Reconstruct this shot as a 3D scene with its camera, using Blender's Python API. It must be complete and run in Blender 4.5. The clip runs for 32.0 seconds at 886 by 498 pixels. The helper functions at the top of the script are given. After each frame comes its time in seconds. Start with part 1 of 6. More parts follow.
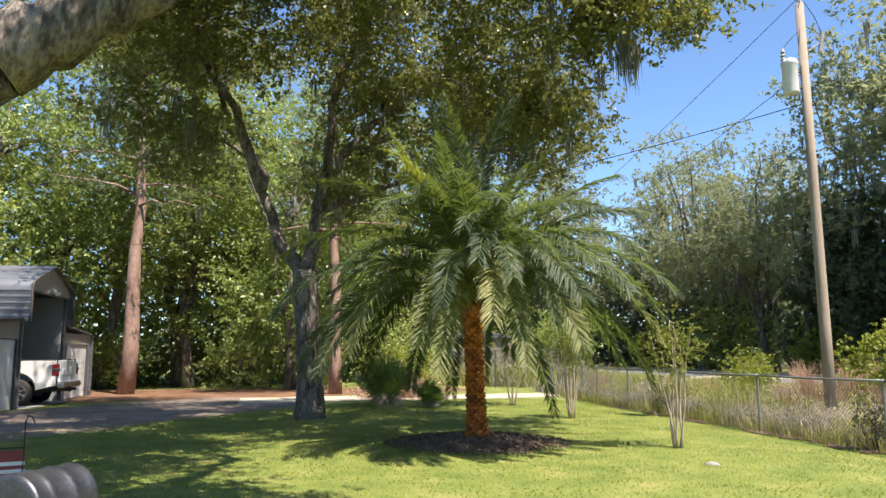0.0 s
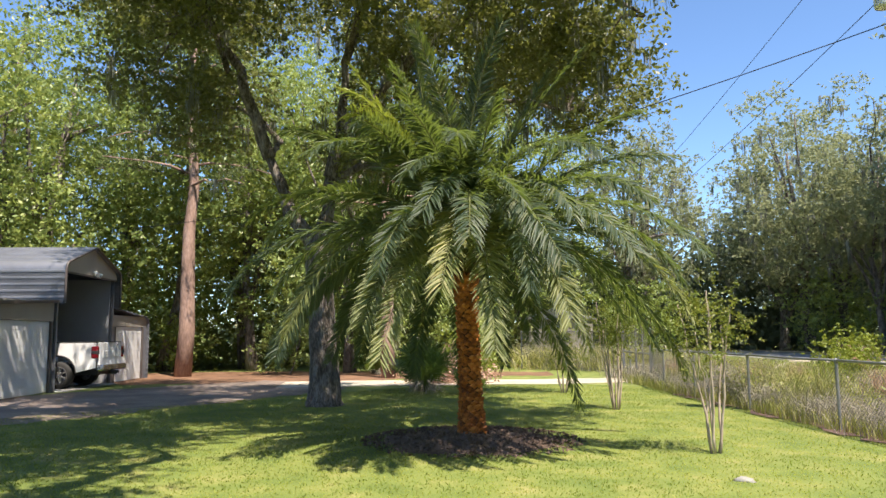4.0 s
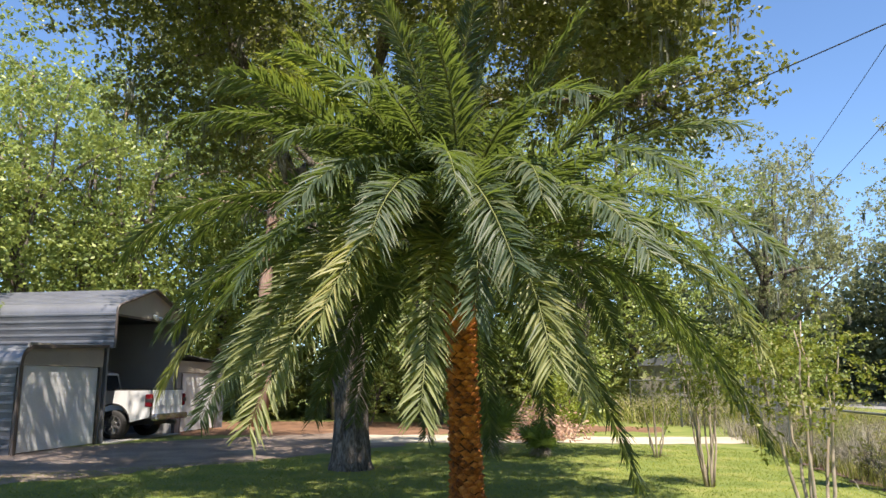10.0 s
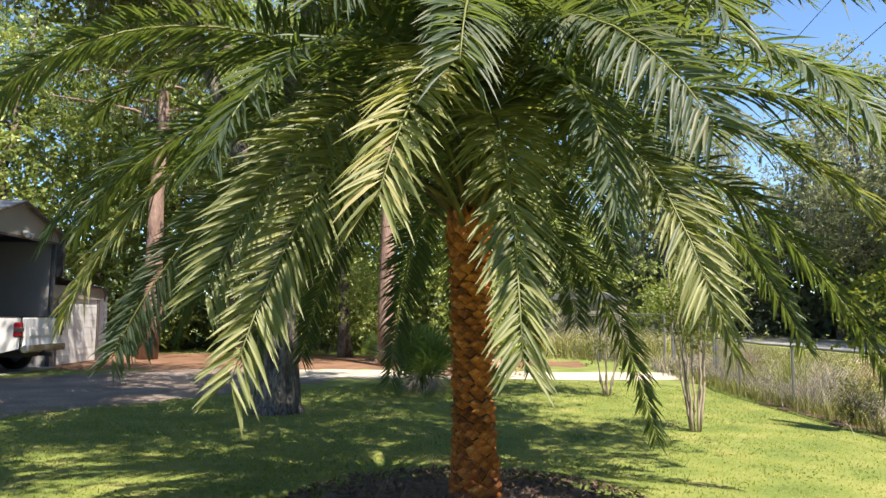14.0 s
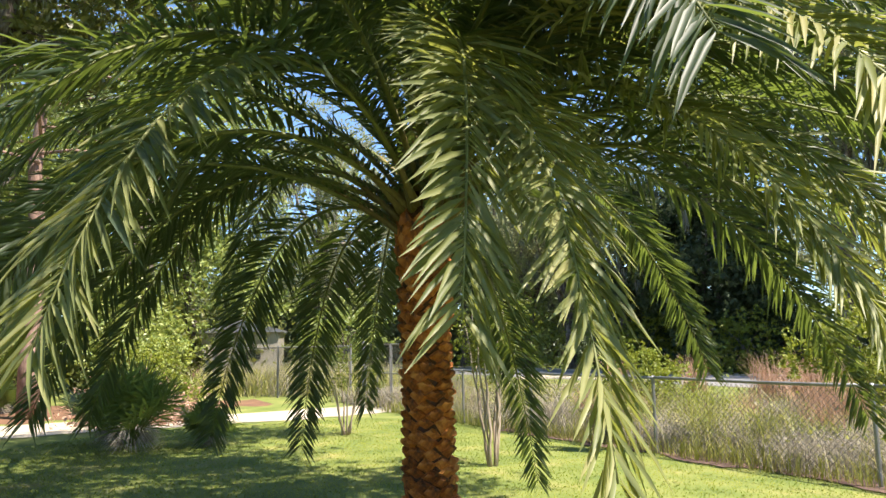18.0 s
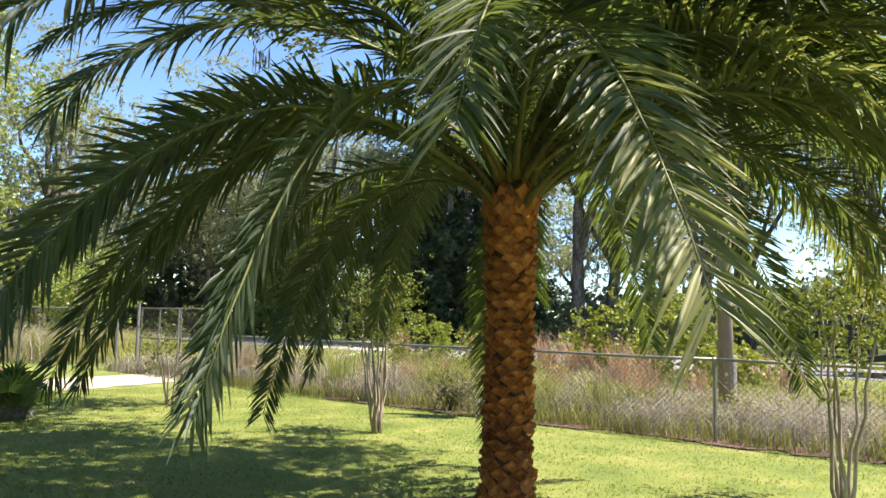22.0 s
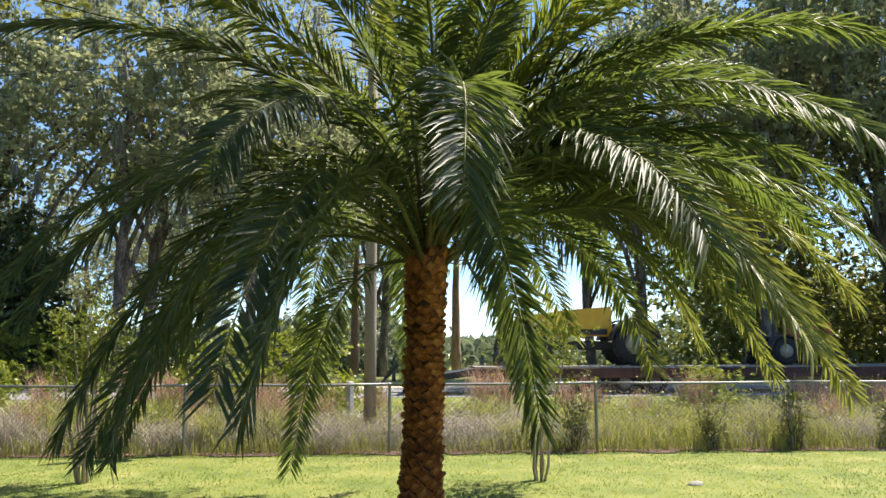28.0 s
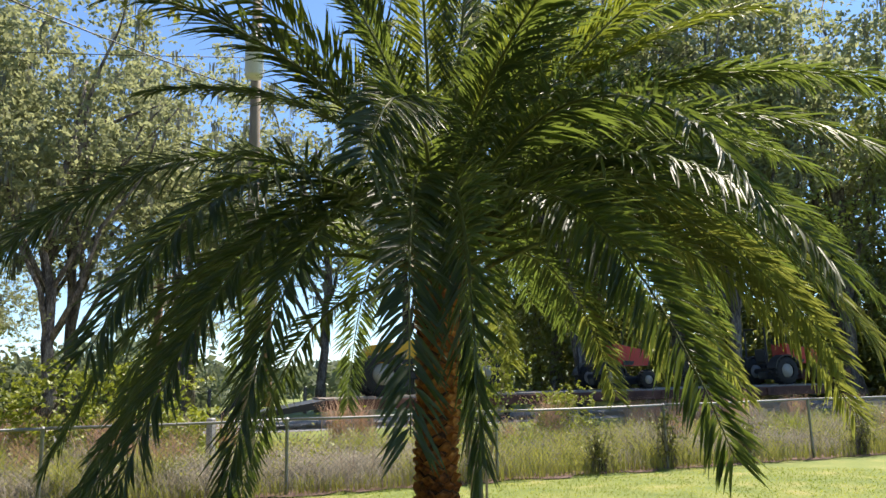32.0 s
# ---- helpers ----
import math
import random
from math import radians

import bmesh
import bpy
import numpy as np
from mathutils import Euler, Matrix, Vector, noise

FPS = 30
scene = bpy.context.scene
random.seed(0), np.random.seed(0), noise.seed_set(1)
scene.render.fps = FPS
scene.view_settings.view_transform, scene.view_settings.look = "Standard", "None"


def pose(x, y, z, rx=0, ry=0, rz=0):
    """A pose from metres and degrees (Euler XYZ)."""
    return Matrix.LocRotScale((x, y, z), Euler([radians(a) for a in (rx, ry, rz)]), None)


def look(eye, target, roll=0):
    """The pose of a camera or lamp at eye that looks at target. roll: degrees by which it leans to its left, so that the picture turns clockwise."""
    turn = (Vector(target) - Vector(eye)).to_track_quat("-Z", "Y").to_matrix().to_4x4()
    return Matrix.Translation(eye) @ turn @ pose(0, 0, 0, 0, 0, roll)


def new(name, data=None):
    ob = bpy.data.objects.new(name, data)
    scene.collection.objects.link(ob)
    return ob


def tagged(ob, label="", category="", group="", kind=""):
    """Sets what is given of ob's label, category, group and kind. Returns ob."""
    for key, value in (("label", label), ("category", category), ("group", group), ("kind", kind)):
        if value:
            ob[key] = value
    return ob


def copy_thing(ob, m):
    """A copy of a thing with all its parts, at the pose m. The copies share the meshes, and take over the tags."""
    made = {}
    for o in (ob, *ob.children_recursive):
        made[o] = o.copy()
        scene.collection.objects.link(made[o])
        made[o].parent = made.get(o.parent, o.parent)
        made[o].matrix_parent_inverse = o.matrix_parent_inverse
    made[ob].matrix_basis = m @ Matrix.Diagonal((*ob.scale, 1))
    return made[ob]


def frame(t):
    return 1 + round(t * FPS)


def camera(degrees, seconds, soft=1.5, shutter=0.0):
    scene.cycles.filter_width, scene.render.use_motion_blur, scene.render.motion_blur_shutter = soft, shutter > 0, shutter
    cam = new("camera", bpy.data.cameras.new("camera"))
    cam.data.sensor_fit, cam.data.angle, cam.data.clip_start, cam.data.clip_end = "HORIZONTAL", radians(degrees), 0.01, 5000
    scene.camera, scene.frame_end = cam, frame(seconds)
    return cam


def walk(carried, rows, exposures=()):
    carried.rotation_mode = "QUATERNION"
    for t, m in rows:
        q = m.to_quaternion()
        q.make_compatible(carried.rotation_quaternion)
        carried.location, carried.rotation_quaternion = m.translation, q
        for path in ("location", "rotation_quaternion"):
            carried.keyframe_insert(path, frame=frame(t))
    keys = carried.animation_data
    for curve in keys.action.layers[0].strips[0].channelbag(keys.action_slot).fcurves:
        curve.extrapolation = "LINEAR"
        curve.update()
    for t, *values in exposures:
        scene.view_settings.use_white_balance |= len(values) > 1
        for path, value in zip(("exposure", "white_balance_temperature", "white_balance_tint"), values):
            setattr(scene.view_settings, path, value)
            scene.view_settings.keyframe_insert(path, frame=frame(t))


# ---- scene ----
cam = camera(62.0, 32.0)
PATH = [
    (0, (6.452, -11.015, 1.489), (3.767, -6.855, 2.190), -0.43),
    (0.5, (6.470, -10.683, 1.495), (3.749, -6.550, 2.212), -0.57),
    (1, (6.513, -10.333, 1.476), (3.738, -6.235, 2.189), -0.74),
    (1.5, (6.627, -9.968, 1.474), (3.792, -5.905, 2.151), -1.07),
    (2, (6.660, -9.632, 1.457), (3.745, -5.621, 2.097), -1.24),
    (2.5, (6.644, -9.272, 1.458), (3.632, -5.328, 2.071), -1.11),
    (3, (6.694, -8.937, 1.463), (3.587, -5.064, 2.058), -0.81),
    (3.5, (6.688, -8.583, 1.448), (3.494, -4.782, 2.037), -0.61),
    (5.5, (6.659, -7.266, 1.495), (3.228, -3.687, 2.146), -0.45),
    (6, (6.678, -6.879, 1.512), (3.176, -3.382, 2.221), -0.10),
    (6.5, (6.640, -6.570, 1.505), (3.071, -3.151, 2.264), 0.05),
    (7, (6.584, -6.243, 1.497), (2.934, -2.920, 2.289), 0.08),
    (7.5, (6.537, -5.950, 1.494), (2.805, -2.725, 2.311), 0.17),
    (8, (6.478, -5.701, 1.491), (2.673, -2.569, 2.342), 0.24),
    (8.5, (6.341, -5.500, 1.509), (2.492, -2.429, 2.382), 0.24),
    (9, (6.215, -5.299, 1.494), (2.341, -2.272, 2.403), 0.33),
    (9.5, (6.107, -5.124, 1.487), (2.240, -2.091, 2.408), 0.21),
    (10, (5.959, -5.058, 1.502), (2.111, -1.994, 2.402), -0.28),
    (10.5, (5.753, -5.057, 1.529), (1.922, -1.969, 2.419), -0.03),
    (11, (5.602, -4.959, 1.511), (1.793, -1.839, 2.383), 0.04),
    (11.5, (5.433, -4.875, 1.513), (1.675, -1.679, 2.326), 0.15),
    (12, (5.202, -4.762, 1.520), (1.495, -1.486, 2.248), 0.45),
    (12.5, (4.876, -4.557, 1.547), (1.199, -1.226, 2.162), 0.76),
    (13, (4.556, -4.444, 1.500), (0.955, -1.015, 2.021), 0.98),
    (13.5, (4.204, -4.433, 1.480), (0.707, -0.892, 1.961), 1.04),
    (14, (3.832, -4.550, 1.492), (0.454, -0.892, 1.945), 0.47),
    (14.5, (3.582, -4.544, 1.460), (0.294, -0.806, 1.928), 0.51),
    (16.5, (2.043, -4.949, 1.474), (0.146, -0.347, 1.945), -0.61),
    (17.5, (1.430, -4.707, 1.499), (0.031, 0.053, 2.119), -1.16),
    (18, (1.128, -4.588, 1.508), (0.042, 0.247, 2.171), -0.98),
    (18.5, (0.835, -4.552, 1.509), (0.089, 0.345, 2.189), -0.98),
    (19, (0.553, -4.614, 1.484), (0.141, 0.323, 2.163), -0.94),
    (19.5, (0.293, -4.751, 1.481), (0.222, 0.212, 2.082), -0.18),
    (20, (0.024, -4.885, 1.452), (0.171, 0.083, 1.995), 0.81),
    (20.5, (-0.261, -4.926, 1.476), (0.033, 0.042, 1.962), 1.06),
    (21, (-0.578, -4.845, 1.467), (-0.180, 0.118, 1.918), 1.47),
    (21.5, (-0.937, -4.817, 1.477), (-0.401, 0.134, 1.921), 1.44),
    (22, (-1.235, -4.705, 1.476), (-0.408, 0.203, 1.952), 1.09),
    (22.5, (-1.490, -4.507, 1.483), (-0.290, 0.321, 1.989), 0.79),
    (23, (-1.873, -4.441, 1.467), (-0.258, 0.258, 2.025), 0.89),
    (23.5, (-2.221, -4.509, 1.466), (-0.219, 0.033, 2.070), 1.22),
    (24, (-2.551, -4.540, 1.485), (-0.211, -0.170, 2.138), 1.09),
    (24.5, (-2.902, -4.488, 1.504), (-0.281, -0.289, 2.212), 0.64),
    (25, (-3.212, -4.571, 1.484), (-0.345, -0.543, 2.230), 0.26),
    (25.5, (-3.485, -4.595, 1.496), (-0.392, -0.742, 2.264), -0.12),
    (27.5, (-4.434, -4.241, 1.476), (-0.748, -0.940, 2.193), -0.29),
    (28, (-4.523, -4.092, 1.479), (-0.751, -0.888, 2.191), -0.29),
    (28.5, (-4.611, -3.871, 1.491), (-0.734, -0.802, 2.233), -0.22),
    (29, (-4.711, -3.626, 1.486), (-0.726, -0.696, 2.222), -0.37),
    (29.5, (-4.812, -3.384, 1.477), (-0.738, -0.579, 2.208), -0.40),
    (30, (-4.878, -3.207, 1.483), (-0.706, -0.544, 2.188), 0.02),
    (30.5, (-4.926, -3.041, 1.495), (-0.671, -0.519, 2.224), 0.34),
    (31, (-5.026, -2.875, 1.520), (-0.698, -0.486, 2.271), 0.58),
    (32, (-5.175, -2.413, 1.508), (-0.675, -0.422, 2.396), -1.43),
]
EXPOSURES = [(0.0, 1.24), (6.0, 1.2), (10.0, 1.18), (14.0, 1.32), (19.0, 1.52), (24.0, 1.4), (28.0, 1.26), (32.0, 1.12)]
walk(cam, [(t, look(e, g, r)) for t, e, g, r in PATH], EXPOSURES)

# ---- light: clear sky, high sun ----
SUN_DIR = Vector((0.48, -0.135, 0.866)).normalized()
world = bpy.data.worlds.new("sky")
scene.world = world
world.use_nodes = True
wn = world.node_tree.nodes
sky = wn.new("ShaderNodeTexSky")
sky.sky_type = "NISHITA"
sky.sun_disc = False
sky.sun_elevation = radians(60)
sky.sun_rotation = math.atan2(SUN_DIR.x, SUN_DIR.y)
sky.altitude = 900
sky.air_density, sky.dust_density, sky.ozone_density = 1.0, 0.05, 6.0
wn["Background"].inputs[1].default_value = 0.11
world.node_tree.links.new(sky.outputs[0], wn["Background"].inputs[0])
sun = new("sun", bpy.data.lights.new("sun", "SUN"))
sun.data.energy, sun.data.angle, sun.data.color = 5.0, radians(0.53), (1.0, 0.885, 0.76)
sun.matrix_world = look(SUN_DIR * 60, (0, 0, 0))


# ---- materials ----
def nodes_of(name):
    m = bpy.data.materials.new(name)
    m.use_nodes = True
    nt = m.node_tree
    return m, nt, nt.nodes, nt.links, nt.nodes["Principled BSDF"]


def ramp(nd, stops):
    r = nd.new("ShaderNodeValToRGB")
    el = r.color_ramp.elements
    while len(el) < len(stops):
        el.new(0.5)
    for e, (p, c) in zip(el, stops):
        e.position, e.color = p, (*c, 1)
    return r


def surface(name, stops, scale=8.0, rough=0.7, metal=0.0, bump=0.2, fine=60.0, stretch=(1, 1, 1), vary=0.0, spec=0.5, dist=0.01):
    """Two-scale noise colour with fine relief; vary: brightness spread from piece to piece."""
    m, nt, nd, ln, b = nodes_of(name)
    tc = nd.new("ShaderNodeTexCoord")
    mp = nd.new("ShaderNodeMapping")
    mp.inputs["Scale"].default_value = stretch
    ln.new(tc.outputs["Object"], mp.inputs[0])
    n1, n2 = nd.new("ShaderNodeTexNoise"), nd.new("ShaderNodeTexNoise")
    n1.inputs["Scale"].default_value, n1.inputs["Detail"].default_value = scale, 5
    n2.inputs["Scale"].default_value, n2.inputs["Detail"].default_value = fine, 3
    ln.new(mp.outputs[0], n1.inputs["Vector"])
    ln.new(mp.outputs[0], n2.inputs["Vector"])
    mx = nd.new("ShaderNodeMath")
    mx.operation = "MULTIPLY_ADD"
    mx.inputs[1].default_value = 0.45
    ln.new(n2.outputs[0], mx.inputs[0])
    sc = nd.new("ShaderNodeMath")
    sc.operation = "MULTIPLY"
    sc.inputs[1].default_value = 0.55
    ln.new(n1.outputs[0], sc.inputs[0])
    ln.new(sc.outputs[0], mx.inputs[2])
    fac = mx.outputs[0]
    if vary:
        oi = nd.new("ShaderNodeObjectInfo")
        ad = nd.new("ShaderNodeMath")
        ad.operation = "MULTIPLY_ADD"
        ad.inputs[1].default_value = vary
        ln.new(oi.outputs["Random"], ad.inputs[0])
        ln.new(fac, ad.inputs[2])
        sb = nd.new("ShaderNodeMath")
        sb.operation = "SUBTRACT"
        sb.inputs[1].default_value = vary / 2
        ln.new(ad.outputs[0], sb.inputs[0])
        fac = sb.outputs[0]
    r = ramp(nd, stops)
    ln.new(fac, r.inputs[0])
    ln.new(r.outputs[0], b.inputs["Base Color"])
    b.inputs["Roughness"].default_value, b.inputs["Metallic"].default_value = rough, metal
    b.inputs["Specular IOR Level"].default_value = spec
    if bump:
        bp = nd.new("ShaderNodeBump")
        bp.inputs["Strength"].default_value, bp.inputs["Distance"].default_value = bump, dist
        ln.new(mx.outputs[0], bp.inputs["Height"])
        ln.new(bp.outputs[0], b.inputs["Normal"])
    return m


def leaf(name, stops, through_col, rough=0.45, glow=0.35, spec=0.5):
    """Leaf: coloured per leaf, part of the light goes through."""
    m, nt, nd, ln, b = nodes_of(name)
    g = nd.new("ShaderNodeNewGeometry")
    oi = nd.new("ShaderNodeObjectInfo")
    mx = nd.new("ShaderNodeMath")
    mx.operation = "MULTIPLY_ADD"
    mx.inputs[1].default_value = 0.3
    ln.new(oi.outputs["Random"], mx.inputs[0])
    s = nd.new("ShaderNodeMath")
    s.operation = "MULTIPLY"
    s.inputs[1].default_value = 0.7
    ln.new(g.outputs["Random Per Island"], s.inputs[0])
    ln.new(s.outputs[0], mx.inputs[2])
    r = ramp(nd, stops)
    ln.new(mx.outputs[0], r.inputs[0])
    ln.new(r.outputs[0], b.inputs["Base Color"])
    b.inputs["Roughness"].default_value = rough
    b.inputs["Specular IOR Level"].default_value = spec
    tr = nd.new("ShaderNodeBsdfTranslucent")
    tr.inputs[0].default_value = (*through_col, 1)
    ms = nd.new("ShaderNodeMixShader")
    ms.inputs[0].default_value = glow
    ln.new(b.outputs[0], ms.inputs[1])
    ln.new(tr.outputs[0], ms.inputs[2])
    ln.new(ms.outputs[0], nd["Material Output"].inputs[0])
    return m


def plain(name, col, rough=0.5, metal=0.0, spec=0.5):
    d = tuple(c * 0.8 for c in col)
    u = tuple(min(1, c * 1.12) for c in col)
    return surface(name, [(0.3, d), (0.7, u)], 3.0, rough, metal, 0.05, 40.0, spec=spec)


M_LAWN = surface("lawn_soil", [(0.3, (0.06, 0.098, 0.016)), (0.45, (0.125, 0.168, 0.03)), (0.56, (0.18, 0.205, 0.044)), (0.68, (0.33, 0.28, 0.12))], 1.5, 0.9, 0, 0.4, 55.0, dist=0.012)
M_GRASS = leaf("grass_blade", [(0.0, (0.12, 0.165, 0.028)), (0.45, (0.2, 0.245, 0.046)), (0.8, (0.3, 0.31, 0.078)), (1.0, (0.5, 0.44, 0.2))], (0.46, 0.5, 0.075), 0.6, 0.52, 0.15)
M_TUFT = leaf("tuft_blade", [(0.0, (0.07, 0.115, 0.018)), (0.5, (0.12, 0.17, 0.028)), (1.0, (0.24, 0.24, 0.07))], (0.3, 0.38, 0.05), 0.6, 0.45, 0.15)
M_GRAVEL = surface("gravel", [(0.3, (0.085, 0.062, 0.05)), (0.5, (0.2, 0.155, 0.125)), (0.7, (0.36, 0.29, 0.24))], 0.8, 0.95, 0, 0.8, 22.0, dist=0.03)
M_SAND = surface("sand_track", [(0.3, (0.33, 0.28, 0.2)), (0.7, (0.58, 0.52, 0.42))], 0.8, 0.95, 0, 0.5, 25.0, dist=0.02)
M_ASPHALT = surface("asphalt", [(0.3, (0.16, 0.16, 0.165)), (0.7, (0.27, 0.27, 0.275))], 0.6, 0.9, 0, 0.4, 40.0)
M_STRAW = surface("pine_straw", [(0.3, (0.07, 0.038, 0.022)), (0.55, (0.19, 0.1, 0.055)), (0.75, (0.32, 0.21, 0.12))], 1.2, 0.95, 0, 0.7, 18.0, dist=0.03)
M_MULCH = surface("mulch", [(0.3, (0.06, 0.04, 0.03)), (0.55, (0.17, 0.115, 0.085)), (0.75, (0.29, 0.21, 0.16))], 5.0, 0.95, 0, 0.9, 40.0, dist=0.03)
M_BOOT = surface("palm_boot", [(0.27, (0.06, 0.017, 0.006)), (0.45, (0.29, 0.085, 0.014)), (0.6, (0.5, 0.17, 0.028)), (0.78, (0.66, 0.31, 0.08))], 9.0, 0.6, 0, 0.6, 70.0, (1, 1, 0.35), vary=0.22)
M_FIBRE = surface("palm_fibre", [(0.3, (0.03, 0.012, 0.006)), (0.7, (0.12, 0.05, 0.02))], 20, 0.95, 0, 0.6, 90, (1, 1, 0.3))
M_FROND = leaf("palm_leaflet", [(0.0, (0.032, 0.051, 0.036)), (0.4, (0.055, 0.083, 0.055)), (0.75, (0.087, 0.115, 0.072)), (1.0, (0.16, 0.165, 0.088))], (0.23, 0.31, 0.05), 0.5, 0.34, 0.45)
# lit copy of the leaflet: sunlight painted in as a yellower, lighter green
M_FROND_SUN = leaf("palm_leaflet_sunlit", [(0.0, (0.11, 0.135, 0.055)), (0.4, (0.175, 0.2, 0.082)), (0.75, (0.255, 0.265, 0.11)), (1.0, (0.39, 0.35, 0.16))], (0.35, 0.38, 0.07), 0.48, 0.36, 0.4)
M_FROND_NEW = leaf("palm_leaflet_young", [(0.0, (0.09, 0.14, 0.025)), (0.5, (0.17, 0.21, 0.035)), (1.0, (0.3, 0.28, 0.06))], (0.34, 0.4, 0.05), 0.4, 0.35, 0.5)
M_FAN = leaf("fan_leaf", [(0.0, (0.05, 0.085, 0.03)), (0.5, (0.09, 0.14, 0.045)), (1.0, (0.16, 0.21, 0.07))], (0.26, 0.36, 0.055), 0.42, 0.36, 0.5)
M_RACHIS = surface("palm_rachis", [(0.3, (0.09, 0.11, 0.03)), (0.7, (0.2, 0.21, 0.07))], 6, 0.6, 0, 0.2)
M_PETIOLE = surface("palm_petiole", [(0.3, (0.1, 0.07, 0.022)), (0.55, (0.17, 0.135, 0.045)), (0.75, (0.25, 0.22, 0.08))], 7, 0.6, 0, 0.3, 60, (1, 1, 0.4), vary=0.3)
M_BARK = surface("oak_bark", [(0.34, (0.03, 0.024, 0.019)), (0.47, (0.11, 0.09, 0.075)), (0.6, (0.26, 0.225, 0.195))], 6.0, 0.95, 0, 1.0, 30.0, (1, 1, 0.35), dist=0.12)
M_BARK_PINE = surface("pine_bark", [(0.3, (0.13, 0.08, 0.062)), (0.55, (0.3, 0.2, 0.16)), (0.75, (0.44, 0.33, 0.28))], 3.0, 0.95, 0, 0.9, 18.0, (1, 1, 0.35), dist=0.04)
M_BARK_PALE = surface("crape_bark", [(0.3, (0.22, 0.17, 0.13)), (0.6, (0.42, 0.35, 0.28)), (0.8, (0.58, 0.51, 0.43))], 5.0, 0.8, 0, 0.3, 40.0, (1, 1, 0.3))
M_OAK = leaf("oak_leaf", [(0.0, (0.062, 0.08, 0.028)), (0.5, (0.12, 0.138, 0.045)), (1.0, (0.22, 0.225, 0.08))], (0.31, 0.33, 0.065), 0.4, 0.36)
M_BROAD = leaf("broad_leaf", [(0.0, (0.09, 0.14, 0.042)), (0.5, (0.2, 0.265, 0.074)), (1.0, (0.4, 0.44, 0.13))], (0.4, 0.46, 0.09), 0.45, 0.3)
M_PINE = leaf("pine_needle", [(0.0, (0.06, 0.08, 0.025)), (0.6, (0.12, 0.145, 0.045)), (1.0, (0.18, 0.22, 0.08))], (0.16, 0.24, 0.05), 0.5, 0.25)
M_CEDAR = leaf("cedar_leaf", [(0.0, (0.036, 0.058, 0.03)), (0.6, (0.072, 0.104, 0.05)), (1.0, (0.13, 0.165, 0.075))], (0.17, 0.23, 0.06), 0.6, 0.26)
M_CRAPE = leaf("crape_leaf", [(0.0, (0.07, 0.1, 0.02)), (0.5, (0.13, 0.17, 0.03)), (1.0, (0.26, 0.24, 0.06))], (0.28, 0.33, 0.04), 0.5, 0.38)
# distance haze is painted into this greyer, flatter leaf green
M_FAR_HAZE = leaf("far_leaf_hazed", [(0.0, (0.085, 0.11, 0.07)), (0.5, (0.12, 0.15, 0.095)), (1.0, (0.17, 0.2, 0.13))], (0.2, 0.24, 0.13), 0.7, 0.35, 0.2)
M_LIME = leaf("shrub_leaf", [(0.0, (0.1, 0.14, 0.018)), (0.5, (0.19, 0.24, 0.028)), (1.0, (0.32, 0.34, 0.06))], (0.32, 0.36, 0.04), 0.5, 0.38)
M_MOSS_GREY = leaf("moss_clad_leaf", [(0.0, (0.155, 0.172, 0.094)), (0.5, (0.24, 0.26, 0.145)), (1.0, (0.36, 0.365, 0.225))], (0.4, 0.43, 0.21), 0.7, 0.45, 0.2)
M_MOSS = leaf("hanging_moss", [(0.0, (0.14, 0.145, 0.12)), (0.6, (0.24, 0.25, 0.21)), (1.0, (0.36, 0.36, 0.31))], (0.26, 0.27, 0.2), 0.95, 0.35, 0.1)
M_WEED = leaf("weed_blade", [(0.0, (0.16, 0.19, 0.04)), (0.35, (0.27, 0.29, 0.07)), (0.6, (0.38, 0.36, 0.14)), (0.85, (0.43, 0.36, 0.22)), (1.0, (0.31, 0.23, 0.18))], (0.4, 0.42, 0.09), 0.75, 0.35, 0.2)
M_GREYWEED = leaf("grey_weed", [(0.0, (0.13, 0.11, 0.085)), (0.4, (0.275, 0.245, 0.195)), (0.75, (0.41, 0.38, 0.315)), (1.0, (0.6, 0.56, 0.48))], (0.38, 0.35, 0.28), 0.85, 0.32, 0.1)
M_DIRT = surface("bare_soil", [(0.3, (0.09, 0.055, 0.04)), (0.6, (0.2, 0.13, 0.1)), (0.8, (0.3, 0.22, 0.17))], 2.0, 0.95, 0, 0.8, 25.0, dist=0.03)
M_TAN = leaf("dry_grass", [(0.0, (0.3, 0.17, 0.12)), (0.5, (0.45, 0.29, 0.21)), (1.0, (0.6, 0.45, 0.34))], (0.48, 0.32, 0.22), 0.85, 0.35, 0.2)
M_GALV = surface("galvanised_steel", [(0.3, (0.19, 0.195, 0.2)), (0.7, (0.31, 0.315, 0.32))], 6, 0.55, 0.5, 0.1, 50)
# the drum's zinc, darkened to carry the shade of the oak over it
M_ZINC = surface("shaded_zinc", [(0.3, (0.05, 0.053, 0.06)), (0.7, (0.13, 0.135, 0.15))], 6, 0.45, 0.75, 0.1, 50)
M_WIRE = surface("fence_wire", [(0.3, (0.13, 0.135, 0.135)), (0.7, (0.24, 0.245, 0.245))], 8, 0.55, 0.6, 0.0, 50)
M_POLE = surface("weathered_pole", [(0.3, (0.22, 0.175, 0.135)), (0.6, (0.36, 0.3, 0.24)), (0.8, (0.46, 0.41, 0.35))], 2.0, 0.9, 0, 0.5, 30.0, (3, 3, 0.25))
M_WHITE = surface("white_enamel", [(0.3, (0.66, 0.67, 0.66)), (0.7, (0.82, 0.83, 0.82))], 2.5, 0.4, 0, 0.03, 30)
